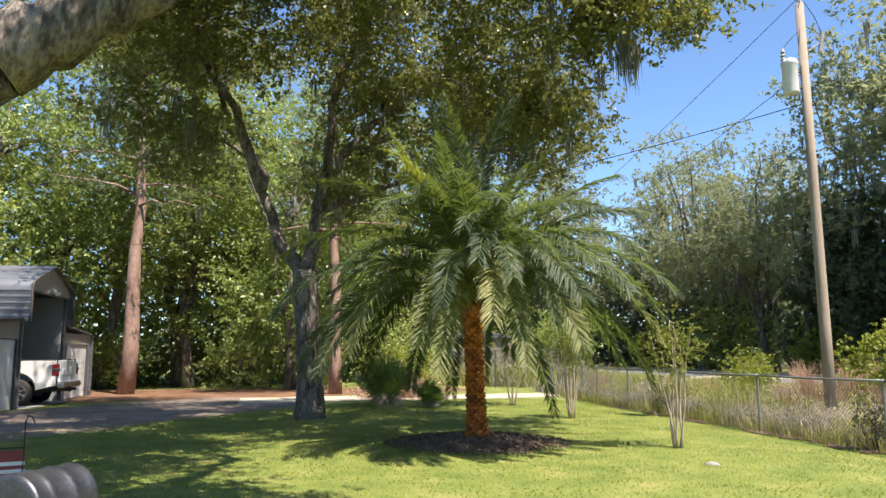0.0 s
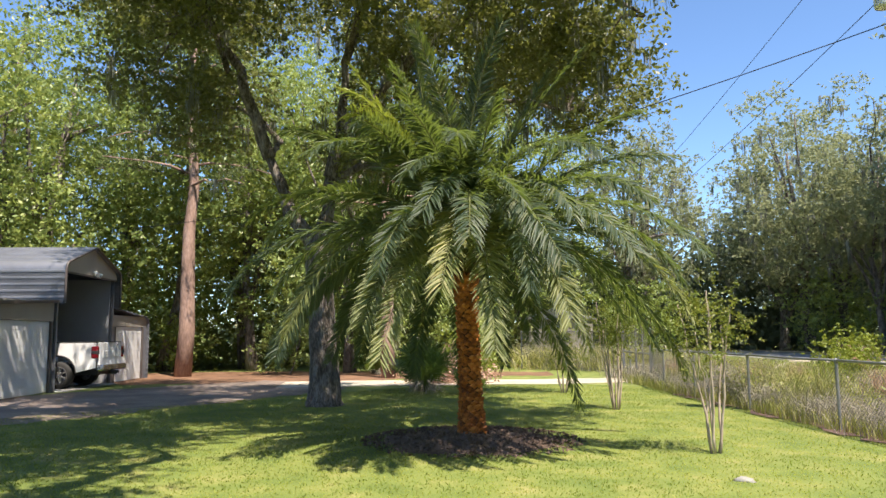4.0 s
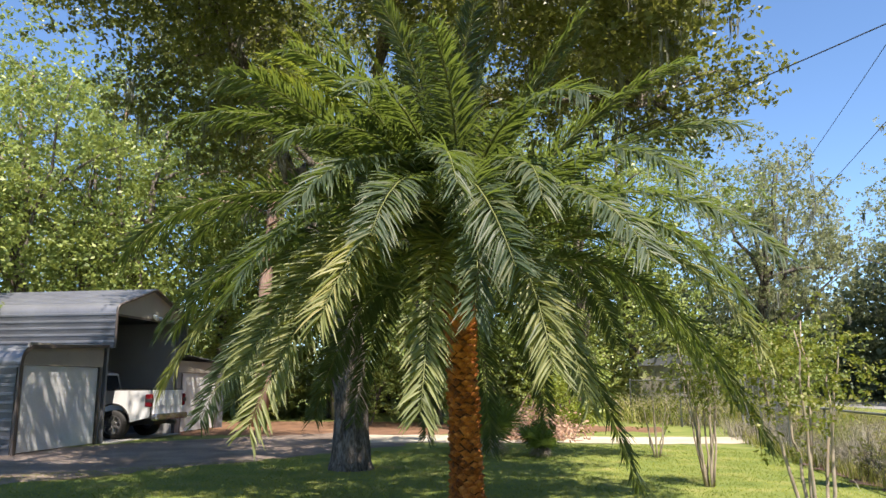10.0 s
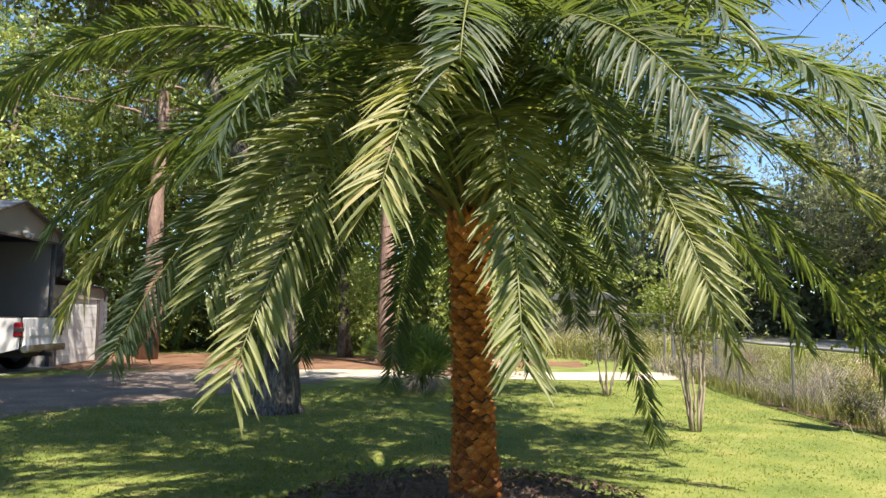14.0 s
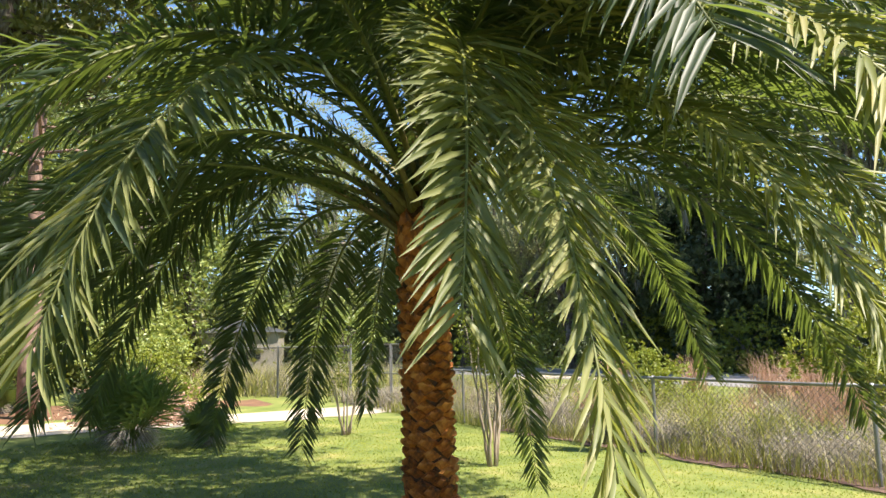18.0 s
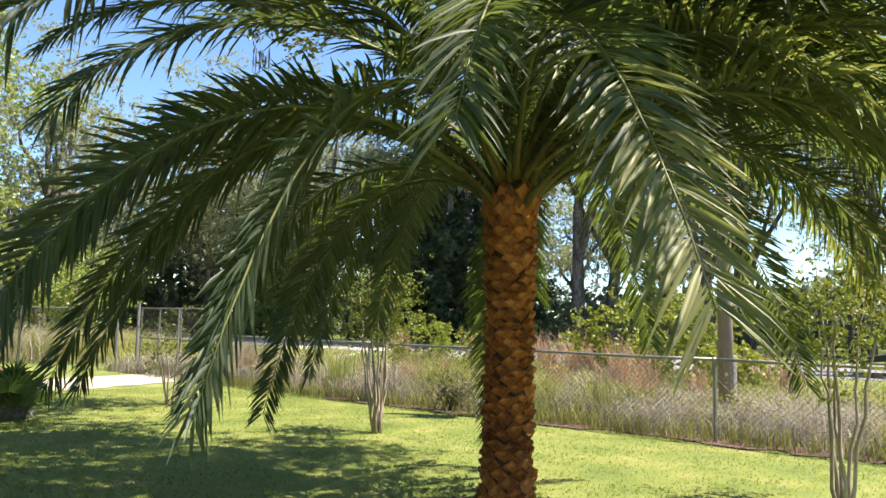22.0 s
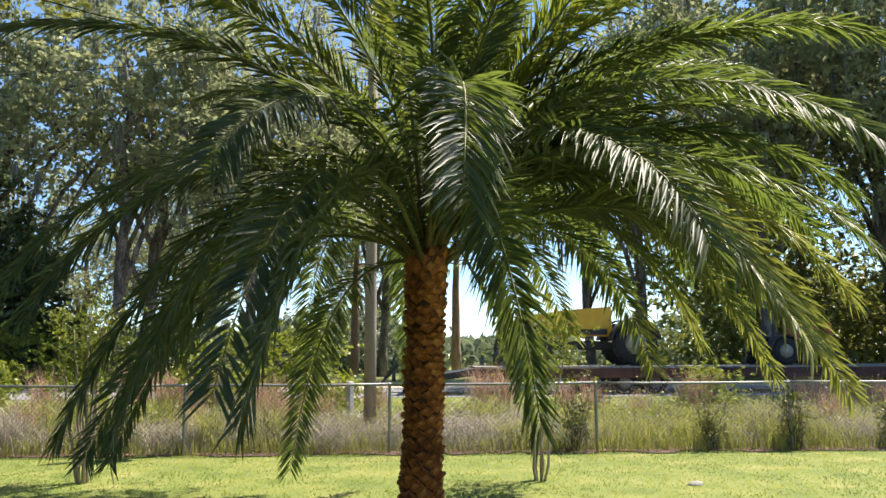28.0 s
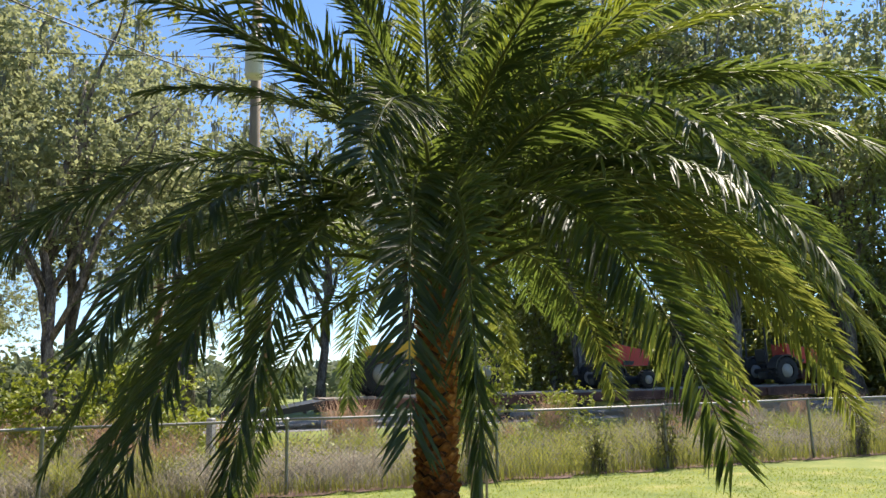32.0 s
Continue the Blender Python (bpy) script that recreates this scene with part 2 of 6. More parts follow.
M_DOOR = surface("door_white", [(0.3, (0.62, 0.63, 0.64)), (0.7, (0.78, 0.79, 0.8))], 1.2, 0.5, 0, 0.04, 20)
M_METAL = surface("grey_roof_metal", [(0.3, (0.15, 0.155, 0.18)), (0.7, (0.24, 0.25, 0.28))], 1.2, 0.42, 0.35, 0.05, 30)
M_TRIM = plain("dark_trim", (0.09, 0.075, 0.07), 0.5)
M_BEIGE = surface("beige_metal", [(0.3, (0.28, 0.255, 0.22)), (0.7, (0.38, 0.35, 0.31))], 1.0, 0.55, 0.1, 0.04, 30)
# the carport's inner shade is put into these two greys
M_DARKIN = surface("inner_metal_shaded", [(0.3, (0.15, 0.15, 0.155)), (0.7, (0.23, 0.23, 0.235))], 1.0, 0.6, 0.2, 0.05, 30)
M_INWALL = surface("inner_wall_shaded", [(0.3, (0.3, 0.3, 0.31)), (0.7, (0.4, 0.4, 0.41))], 1.0, 0.6, 0.0, 0.05, 30)
M_PAINT = surface("white_car_paint", [(0.3, (0.68, 0.69, 0.7)), (0.7, (0.76, 0.77, 0.78))], 0.8, 0.22, 0, 0.0, 30, spec=0.6)
M_TYRE = surface("tyre_rubber", [(0.3, (0.012, 0.012, 0.012)), (0.7, (0.03, 0.03, 0.03))], 10, 0.8, 0, 0.2)
M_CHROME = surface("alloy", [(0.3, (0.45, 0.45, 0.46)), (0.7, (0.65, 0.65, 0.66))], 5, 0.25, 0.9, 0.0)
M_BLACK = plain("black_plastic", (0.025, 0.025, 0.027), 0.5)
M_GLASSD = plain("dark_glass", (0.02, 0.024, 0.028), 0.06, 0, 0.7)
M_REDL = plain("red_lens", (0.16, 0.008, 0.014), 0.15, 0, 0.6)
M_YELLOW = plain("yellow_paint", (0.75, 0.42, 0.02), 0.35)
M_FADED = plain("faded_red_cloth", (0.26, 0.06, 0.055), 0.8)
M_RIM = plain("dusty_rim", (0.36, 0.35, 0.32), 0.6)
M_RED = plain("red_paint", (0.5, 0.03, 0.025), 0.35)
M_RUST = surface("rusty_deck", [(0.35, (0.04, 0.022, 0.018)), (0.55, (0.14, 0.065, 0.045)), (0.75, (0.3, 0.17, 0.12))], 1.6, 0.8, 0.2, 0.3)
M_PLANK = surface("grey_plank", [(0.3, (0.2, 0.18, 0.16)), (0.7, (0.36, 0.33, 0.3))], 2, 0.9, 0, 0.4, 30, (0.3, 3, 1), vary=0.2)
M_CABLE = plain("cable_black", (0.03, 0.03, 0.032), 0.6)
M_PORC = plain("porcelain", (0.35, 0.33, 0.32), 0.25)
M_CONC = surface("concrete", [(0.3, (0.36, 0.35, 0.33)), (0.7, (0.5, 0.49, 0.47))], 2, 0.9, 0, 0.2)
M_STONE = surface("pale_stone", [(0.3, (0.2, 0.19, 0.17)), (0.7, (0.36, 0.35, 0.32))], 6, 0.9, 0, 0.6)


# ---- mesh building ----
class MB:
    """Collects vertices and faces for one mesh."""

    def __init__(self):
        self.v, self.f = [], []

    def add(self, verts, faces):
        n = len(self.v)
        self.v.extend(tuple(p) for p in verts)
        self.f.extend(tuple(i + n for i in f) for f in faces)
        return self

    def box(self, c, s, m=None, bev=0.0):
        """Box with centre c and full size s; bev chamfers the upright and level edges a little."""
        x, y, z = s[0] / 2, s[1] / 2, s[2] / 2
        if bev <= 0:
            vs = [Vector((sx * x, sy * y, sz * z)) for sz in (-1, 1) for sx, sy in ((-1, -1), (1, -1), (1, 1), (-1, 1))]
            fs = [(3, 2, 1, 0), (4, 5, 6, 7), (0, 1, 5, 4), (1, 2, 6, 5), (2, 3, 7, 6), (3, 0, 4, 7)]
        else:
            b = min(bev, x * 0.9, y * 0.9, z * 0.9)
            ring = lambda i, zz: [Vector((px, py, zz)) for px, py in ((-x + b + i, -y + i), (x - b - i, -y + i), (x - i, -y + b + i), (x - i, y - b - i), (x - b - i, y - i), (-x + b + i, y - i), (-x + i, y - b - i), (-x + i, -y + b + i))]
            vs = ring(b * 0.7, -z) + ring(0, -z + b) + ring(0, z - b) + ring(b * 0.7, z)
            fs = [tuple(range(7, -1, -1)), tuple(range(24, 32))]
            for k in range(3):
                for i in range(8):
                    j = (i + 1) % 8
                    fs.append((8 * k + i, 8 * k + j, 8 * k + 8 + j, 8 * k + 8 + i))
        vs = [(m @ p if m else p) for p in vs]
        cc = Vector(c)
        return self.add([p + cc for p in vs] if m is None else [p + cc for p in vs], fs)

    def tube(self, pts, radii, n=8, cap=True, knobs=0.0):
        """A tapered round tube along pts."""
        pts = [Vector(p) for p in pts]
        ref, rings = Vector((0.31, 0.17, 0.93)), []
        for i, p in enumerate(pts):
            t = (pts[min(i + 1, len(pts) - 1)] - pts[max(i - 1, 0)]).normalized()
            a = t.cross(ref)
            if a.length < 0.05:
                a = t.cross(Vector((1, 0, 0)))
            a.normalize()
            b = t.cross(a)
            r = radii[i] if hasattr(radii, "__len__") else radii
            rings.append([p + (a * math.cos(k * 2 * math.pi / n) + b * math.sin(k * 2 * math.pi / n)) * r * (1 + knobs * (math.sin(3 * k + 1.7 * i) + math.sin(5.3 * i + 2 * k) + (0.9 if k % 2 else -0.9)) / 2) for k in range(n)])
        vs = [q for ring in rings for q in ring]
        fs = []
        for i in range(len(pts) - 1):
            for k in range(n):
                j = (k + 1) % n
                fs.append((i * n + k, i * n + j, (i + 1) * n + j, (i + 1) * n + k))
        if cap:
            fs.append(tuple(range(n - 1, -1, -1)))
            fs.append(tuple((len(pts) - 1) * n + k for k in range(n)))
        return self.add(vs, fs)

    def lathe(self, prof, n=20, m=None, cap=True):
        """Turn (radius, height) pairs about the z axis."""
        vs = [Vector((r * math.cos(k * 2 * math.pi / n), r * math.sin(k * 2 * math.pi / n), z)) for r, z in prof for k in range(n)]
        if m:
            vs = [m @ p for p in vs]
        fs = []
        for i in range(len(prof) - 1):
            for k in range(n):
                j = (k + 1) % n
                fs.append((i * n + k, i * n + j, (i + 1) * n + j, (i + 1) * n + k))
        if cap:
            fs.append(tuple(range(n - 1, -1, -1)))
            fs.append(tuple((len(prof) - 1) * n + k for k in range(n)))
        return self.add(vs, fs)

    def prism(self, poly, a, b):
        """A closed outline of points moved from offset a to offset b."""
        n, a, b = len(poly), Vector(a), Vector(b)
        vs = [Vector(p) + a for p in poly] + [Vector(p) + b for p in poly]
        fs = [tuple(range(n - 1, -1, -1)), tuple(range(n, 2 * n))] + [(i, (i + 1) % n, n + (i + 1) % n, n + i) for i in range(n)]
        return self.add(vs, fs)

    def data(self, name, mat, smooth=False):
        me = bpy.data.meshes.new(name)
        me.from_pydata(self.v, [], self.f)
        me.materials.append(mat)
        if smooth:
            me.polygons.foreach_set("use_smooth", [True] * len(me.polygons))
        me.update()
        return me


def part(name, mb, mat, parent=None, label="", smooth=False):
    ob = new(name, mb.data(name, mat, smooth) if isinstance(mb, MB) else mb)
    if parent:
        ob.parent = parent
    if label:
        tagged(ob, label)
    return ob


def thing(name, label, category, at=(0, 0, 0), group="", kind="", rz=0):
    ob = new(name)
    ob.empty_display_size = 0.2
    ob.matrix_world = pose(*at, 0, 0, rz)
    return tagged(ob, label, category, group, kind)


def array_mesh(name, verts, per, mat, tri=None):
    """A mesh from an (n * per, 3) array; per: vertices a face, or tri: faces within one piece."""
    verts = np.asarray(verts, np.float32).reshape(-1, 3)
    n = len(verts) // per
    pat = tri or [tuple(range(per))]
    loops, starts, totals, s = [], [], [], 0
    idx = np.concatenate([np.array(f) for f in pat])
    lens = np.array([len(f) for f in pat])
    loops = (np.arange(n)[:, None] * per + idx[None]).ravel()
    totals = np.tile(lens, n)
    starts = np.concatenate([[0], np.cumsum(totals)[:-1]])
    me = bpy.data.meshes.new(name)
    me.vertices.add(len(verts))
    me.vertices.foreach_set("co", verts.ravel())
    me.loops.add(len(loops))
    me.loops.foreach_set("vertex_index", loops.astype(np.int32))
    me.polygons.add(len(totals))
    me.polygons.foreach_set("loop_start", starts.astype(np.int32))
    me.materials.append(mat)
    me.update(calc_edges=True)
    return me


rng = np.random.default_rng(7)


def units(n, up=0.0):
    d = rng.normal(size=(n, 3))
    d[:, 2] = d[:, 2] + up
    return d / np.linalg.norm(d, axis=1, keepdims=True)


def leaf_quads(centres, size, up=0.6, slim=0.5):
    """A pointed four-sided leaf at each centre."""
    n = len(centres)
    nor = units(n, up)
    a = np.cross(nor, units(n))
    a /= np.linalg.norm(a, axis=1, keepdims=True) + 1e-9
    b = np.cross(nor, a)
    s = (size * rng.uniform(0.6, 1.35, n))[:, None]
    lift = nor * s * 0.15
    return np.stack([centres - a * s, centres + b * s * slim + lift, centres + a * s, centres - b * s * slim + lift], 1).reshape(-1, 3)


def strands(base, length, width, lean, seg=2):
    """Bent tapering blades: base (n,3), length, width (n), lean (n,3)."""
    n = len(base)
    side = np.cross(lean + 1e-6, np.array([0, 0, 1.0]))
    bad = np.linalg.norm(side, axis=1) < 1e-4
    side[bad] = (1, 0, 0)
    side /= np.linalg.norm(side, axis=1, keepdims=True)
    w, ln = width[:, None], length[:, None]
    mid = base + np.array([0, 0, 1.0]) * ln * 0.55 + lean * ln * 0.25
    tip = base + np.array([0, 0, 1.0]) * ln * 0.92 + lean * ln
    return np.stack([base - side * w, base + side * w, mid + side * w * 0.8, mid - side * w * 0.8, tip], 1).reshape(-1, 3)


BLADE = [(0, 1, 2, 3), (3, 2, 4)]

# ---- plan: the fence line and the road beyond it ----
FO, FU, FN = Vector((3.76, 4.04, 0)), Vector((0.67, -0.742, 0)), Vector((0.742, 0.67, 0))


def fl(u, n, z=0.0):
    """A place by metres along the fence, metres beyond it, and height."""
    return FO + FU * u + FN * n + Vector((0, 0, z))


BO, BF, BD = Vector((-15.33, 0.28, 0)), Vector((-0.69, 0.724, 0)), Vector((-0.724, -0.69, 0))


def bl(s, d, z=0.0):
    """A place by metres along the carport's front, metres into it, and height."""
    return BO + BF * s + BD * d + Vector((0, 0, z))

# ---- ground ----
def sheet(name, pts, z, mat, label, cat):
    mb = MB()
    mb.add([(p[0], p[1], z) for p in pts], [tuple(range(len(pts)))])
    ob = part(name, mb, mat)
    return tagged(ob, label, cat, kind="structure")


def rise(p):
    """Height of the ground where it climbs to the road."""
    n = (p[0] - FO.x) * FN.x + (p[1] - FO.y) * FN.y
    return float(np.interp(n, [6.4, 7.0, 7.8, 8.4], [0, 0.115, 0.34, 0.365]))


def band(name, line, widths, z, mat, label, cat, rag=0.0):
    """A ragged strip along a line of ground points."""
    rnd = random.Random(3)
    pts = [Vector((*p, 0)) for p in line]
    fine, wid = [], []
    for i in range(len(pts) - 1):
        for k in range(12):
            fine.append(pts[i].lerp(pts[i + 1], k / 12))
            wid.append(widths[i] + (widths[i + 1] - widths[i]) * k / 12)
    fine.append(pts[-1])
    wid.append(widths[-1])
    for _ in range(8):
        fine = [fine[0]] + [(fine[i - 1] + fine[i] * 2 + fine[i + 1]) / 4 for i in range(1, len(fine) - 1)] + [fine[-1]]
    mb, vs = MB(), []
    for i, p in enumerate(fine):
        t = (fine[min(i + 1, len(fine) - 1)] - fine[max(i - 1, 0)]).normalized()
        s = Vector((-t.y, t.x, 0))
        vs.append(p + s * (wid[i] / 2 + rnd.uniform(-rag, rag)) + Vector((0, 0, z)))
        vs.append(p - s * (wid[i] / 2 + rnd.uniform(-rag, rag)) + Vector((0, 0, z)))
    for p in vs:
        p.z += rise(p)
    mb.add(vs, [(2 * i, 2 * i + 1, 2 * i + 3, 2 * i + 2) for i in range(len(fine) - 1)])
    return tagged(part(name, mb, mat), label, cat, kind="structure")


sheet("ground", [(-900, -900), (900, -900), (900, 900), (-900, 900)], 0.0, M_LAWN, "mown green lawn with dry patches and bare soil", "lawn")
band("driveway", [(-9.5, -7.5), (-10.5, -3.5), (-11.5, 0.5), (-12.0, 4.0), (-12.6, 7.5)], [5.5, 6.0, 6.4, 6.2, 4.5], 0.006, M_GRAVEL, "grey and pinkish gravel drive in dappled shade", "driveway", 0.18)
band("sand_track", [(-12.5, 6.0), (-9.5, 9.2), (-6.6, 11.4), (-4.2, 14.2), (-1.8, 19.5), (0.5, 24)], [3.0, 2.6, 2.3, 2.3, 2.8, 5.0], 0.011, M_SAND, "pale sandy track leading to the gate and the road", "track", 0.12)
band("pine_straw_bed", [(-22.5, 3.5), (-18.5, 7.5), (-14.8, 10.8), (-12.0, 13.6), (-9.0, 16.0)], [8.0, 8.5, 7.0, 4.5, 2.5], 0.004, M_STRAW, "reddish brown bed of fallen pine needles", "leaf litter", 0.4)
ROAD_Z = 0.36
bank, prof_n = MB(), [(6.2, -0.05), (7.0, 0.1), (7.8, 0.33), (8.4, ROAD_Z), (14.2, ROAD_Z), (15.2, 0.3), (17.0, 0.26), (60.0, 0.26)]
us = [-300, -120, -60, -40, -30, -20, -10, 0, 10, 20, 30, 45, 70, 150]
bank.add([fl(u, n, z) for u in us for n, z in prof_n], [(i * 8 + k, i * 8 + 8 + k, i * 8 + 9 + k, i * 8 + k + 1) for i in range(len(us) - 1) for k in range(7)])
tagged(part("road_bank", bank, M_LAWN, None, "", True), "low grassy bank that carries the road and the field behind", "bank", kind="structure")
band("road", [fl(u, 11.2)[:2] for u in (-90, -60, -40, -25, -10, 10, 30, 60, 120)], [5.6] * 9, 0.006, M_ASPHALT, "weathered pale grey asphalt country road", "road", 0.06)
band("road_verge", [fl(u, 15.0)[:2] for u in (-60, -30, 0, 30, 60)], [1.6] * 5, 0.003, M_SAND, "sandy verge beside the road", "verge", 0.3)

band("bare_soil", [fl(u, 0.12)[:2] for u in (-7, -3, 0, 3, 6, 10, 18)], [0.7, 0.55, 0.5, 0.7, 0.5, 0.7, 0.6], 0.014, M_DIRT, "strip of bare brown soil along the fence", "soil", 0.16)

# ---- palm ----
LEAN = Vector((-0.005, -0.036, 0))
palm = thing("date_palm", "date palm with orange-brown diamond trunk and arching grey-green fronds", "palm tree")
TR = 0.148


def axis(z):
    return LEAN * z + Vector((0, 0, z))


core = MB()
prof = [(0.0, 0.225), (0.1, 0.192), (0.35, 0.168), (0.8, TR), (1.5, TR), (1.95, TR + 0.005), (2.12, TR + 0.015), (2.3, TR + 0.01), (2.5, 0.1), (2.75, 0.05)]
core.tube([axis(z) for z, r in prof], [r - 0.012 for z, r in prof], 24)
part("trunk_core", core, M_FIBRE, palm, "dark fibrous trunk between the leaf bases", True)
boot = MB()
W2, H2 = 0.074, 0.062
boot.add([(0, -W2, 0.0), (0, 0, -H2), (0, W2, 0.0), (0, 0, H2 * 0.9), (0.036, -W2 * 0.78, 0.012), (0.02, 0, -H2 * 0.45), (0.036, W2 * 0.78, 0.012), (0.043, 0, 0.02), (0.04, -W2 * 0.42, 0.034), (0.04, W2 * 0.42, 0.034)],
         [(0, 1, 5, 4), (1, 2, 6, 5), (4, 5, 7), (5, 6, 7), (4, 7, 8), (6, 9, 7), (0, 4, 8, 3), (2, 3, 9, 6), (3, 8, 7, 9)])
boot_me = boot.data("leaf_base", M_BOOT)
ROWS_B, COLS_B = 39, 8
rb = random.Random(5)
for i in range(ROWS_B):
    z = 0.05 + 2.22 * i / (ROWS_B - 1)
    r = np.interp(z, [p[0] for p in prof], [p[1] for p in prof]) - 0.016
    for k in range(COLS_B):
        a = 2 * math.pi * (k + 0.5 * (i % 2) + rb.uniform(-0.13, 0.13)) / COLS_B + 0.03 * i
        s = float(r) / 0.145
        tall = 1 + max(0, z - 2.0) * 4.5
        ob = new("leaf_base", boot_me)
        ob.parent = palm
        c = axis(z + rb.uniform(-0.014, 0.014))
        ob.matrix_basis = Matrix.Translation(c + Vector((math.cos(a), math.sin(a), 0)) * (r - 0.004)) @ Euler((rb.uniform(-0.22, 0.22), rb.uniform(-0.14, 0.12), a)).to_matrix().to_4x4() @ Matrix.Diagonal((rb.uniform(0.65, 1.35), s * rb.uniform(0.86, 1.16), s * tall * rb.uniform(0.78, 1.12), 1))


def frond_curve(az, r, z, rise=0.0):
    """The arching midrib from the crown to a tip at radius r and height z; old low fronds leave the crown almost level."""
    el = radians(float(np.interp(z, [0.1, 0.8, 1.6, 2.6, 3.6, 4.6, 5.4], [12, 34, 46, 57, 66, 75, 83])) + rise)
    z0 = float(np.interp(z, [0.1, 2.0, 4.0, 5.4], [2.2, 2.36, 2.52, 2.6]))
    el += 0.13 * math.sin(az * 1.7 + z * 5)
    p0, p3 = Vector((0.1 + 0.04 * math.sin(az * 2.3), z0 + 0.11 * math.sin(az * 0.9 + 3 * z))), Vector((r, z))
    chord = (p3 - p0).length
    p1 = p0 + Vector((math.cos(el), math.sin(el))) * chord * float(np.interp(z, [0.1, 1.2, 2.5, 5], [0.4, 0.52, 0.5, 0.42]))
    droop = float(np.interp(z, [0.1, 1.0, 2.2, 3.5, 4.6, 5.4], [1.15, 1.2, 0.85, 0.38, -0.05, -0.5]))
    p2 = p3 + Vector((-0.13 * r - 0.1, droop))
    c, s = math.cos(radians(az)), math.sin(radians(az))
    base = axis(2.2) - Vector((0, 0, 2.2))
    out = []
    for i in range(25):
        t = i / 24
        p = p0 * (1 - t) ** 3 + p1 * 3 * t * (1 - t) ** 2 + p2 * 3 * t * t * (1 - t) + p3 * t ** 3
        out.append(Vector((p.x * c, p.x * s, p.y)) + base)
    return out


def frond(az, r, z, seed, young=False, wide=1.0, sway=0.14, sunlit=False, rise=0.0, turn=None):
    """One feather frond: midrib, petiole and two ranks of folded leaflets that stand in a loose V and droop at their tips."""
    rnd = np.random.default_rng(seed)
    rows = frond_curve(az, r, z, rise)
    sw = rnd.uniform(-sway, sway)
    side0 = Vector((-math.sin(radians(az)), math.cos(radians(az)), 0))
    rows = [p + side0 * sw * math.sin(math.pi * i / 24) for i, p in enumerate(rows)]
    twist = rnd.uniform(-0.75, 0.75) if turn is None else turn
    cum = [0.0]
    for i in range(24):
        cum.append(cum[-1] + (rows[i + 1] - rows[i]).length)
    total = cum[-1]
    arr = np.array(rows)

    def at_len(s):
        return np.array([np.interp(s, cum, arr[:, k]) for k in range(3)])

    n_side = int(54 * total)
    # beyond this share of its length a sun-side frond takes the painted sunlight
    lit_from = 0.42 if sunlit else 0.72 if z < 1.75 and -100 < az < 10 else 2.0
    vs, tone = [], []
    for i in range(n_side):
        f = 0.04 + 0.96 * (i + 0.5) / n_side
        tuft = 0.2 * math.sin(i * 2.1) + 0.16 * math.sin(i * 0.37 + seed)
        for sgn in (-1, 1):
            if rnd.random() < 0.04:
                continue
            s = (f + rnd.uniform(-0.005, 0.005)) * total
            p = at_len(min(s, total * 0.998))
            t = at_len(min(s + 0.04, total)) - at_len(max(s - 0.04, 0))
            t = t / np.linalg.norm(t)
            sd = np.array(side0) - t * np.dot(np.array(side0), t)
            sd /= np.linalg.norm(sd)
            up = np.cross(t, sd)
            if up[2] < 0 and abs(t[2]) < 0.97:
                up = -up
            a = twist * f
            sd, up = sd * math.cos(a) + up * math.sin(a), up * math.cos(a) - sd * math.sin(a)
            prof_l = min(1.0, 0.2 + max(0, f - 0.17) / 0.24) * (1 - 0.52 * max(0, f - 0.5) / 0.5)
            ln = (0.4 if z < 1.4 else 0.46) * wide * prof_l * rnd.uniform(0.82, 1.14)
            ang = (1.06 - 0.3 * f) * (1 if z < 2.6 else 0.78) * (1 - 0.12 * max(0.0, -t[2])) + rnd.normal() * 0.08
            lift = 0.42 - 0.4 * f + rnd.normal() * 0.12 + tuft * sgn
            d = t * math.cos(ang) + sd * sgn * math.sin(ang) * math.cos(lift) + up * math.sin(ang) * math.sin(lift)
            d /= np.linalg.norm(d)
            sag = np.array([0, 0, -1.0]) * ln * (0.1 + 0.38 * rnd.random() ** 1.6) * (0.35 + 0.65 * math.sqrt(max(0.0, 1 - t[2] ** 2)))
            w = np.cross(d, up + rnd.normal(size=3) * 0.3)
            w /= np.linalg.norm(w) + 1e-9
            nn = np.cross(w, d)
            wd = 0.0102 * (0.6 + 0.55 * prof_l) * rnd.uniform(0.85, 1.15)
            m1 = p + d * ln * 0.3 + sag * 0.05
            m2 = p + d * ln * 0.68 + sag * 0.42
            tip = p + d * ln + sag
            fold = nn * wd * 0.7
            tone.append(int(f + rnd.normal() * 0.1 > lit_from))
            vs += [p, m1 - w * wd + fold, m1, m1 + w * wd + fold, m2 - w * wd * 0.8 + fold, m2, m2 + w * wd * 0.8 + fold, tip]
    pat = [(0, 2, 1), (0, 3, 2), (1, 2, 5, 4), (2, 3, 6, 5), (4, 5, 7), (5, 6, 7)]
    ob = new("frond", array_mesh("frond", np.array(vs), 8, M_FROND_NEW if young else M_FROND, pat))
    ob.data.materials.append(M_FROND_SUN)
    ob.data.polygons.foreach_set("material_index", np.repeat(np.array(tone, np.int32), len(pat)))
    ob.parent = palm
    if young:
        tagged(ob, "young yellow-green upper frond")
    if sunlit:
        tagged(ob, "green lower frond with sunlight painted yellowish on its outer half")
    rib = MB().tube(rows[2::2], [0.0175 * (1 - 0.93 * (i / 11) ** 0.7) + 0.0015 for i in range(12)], 6)
    part("midrib", rib, M_RACHIS, ob, "", True)
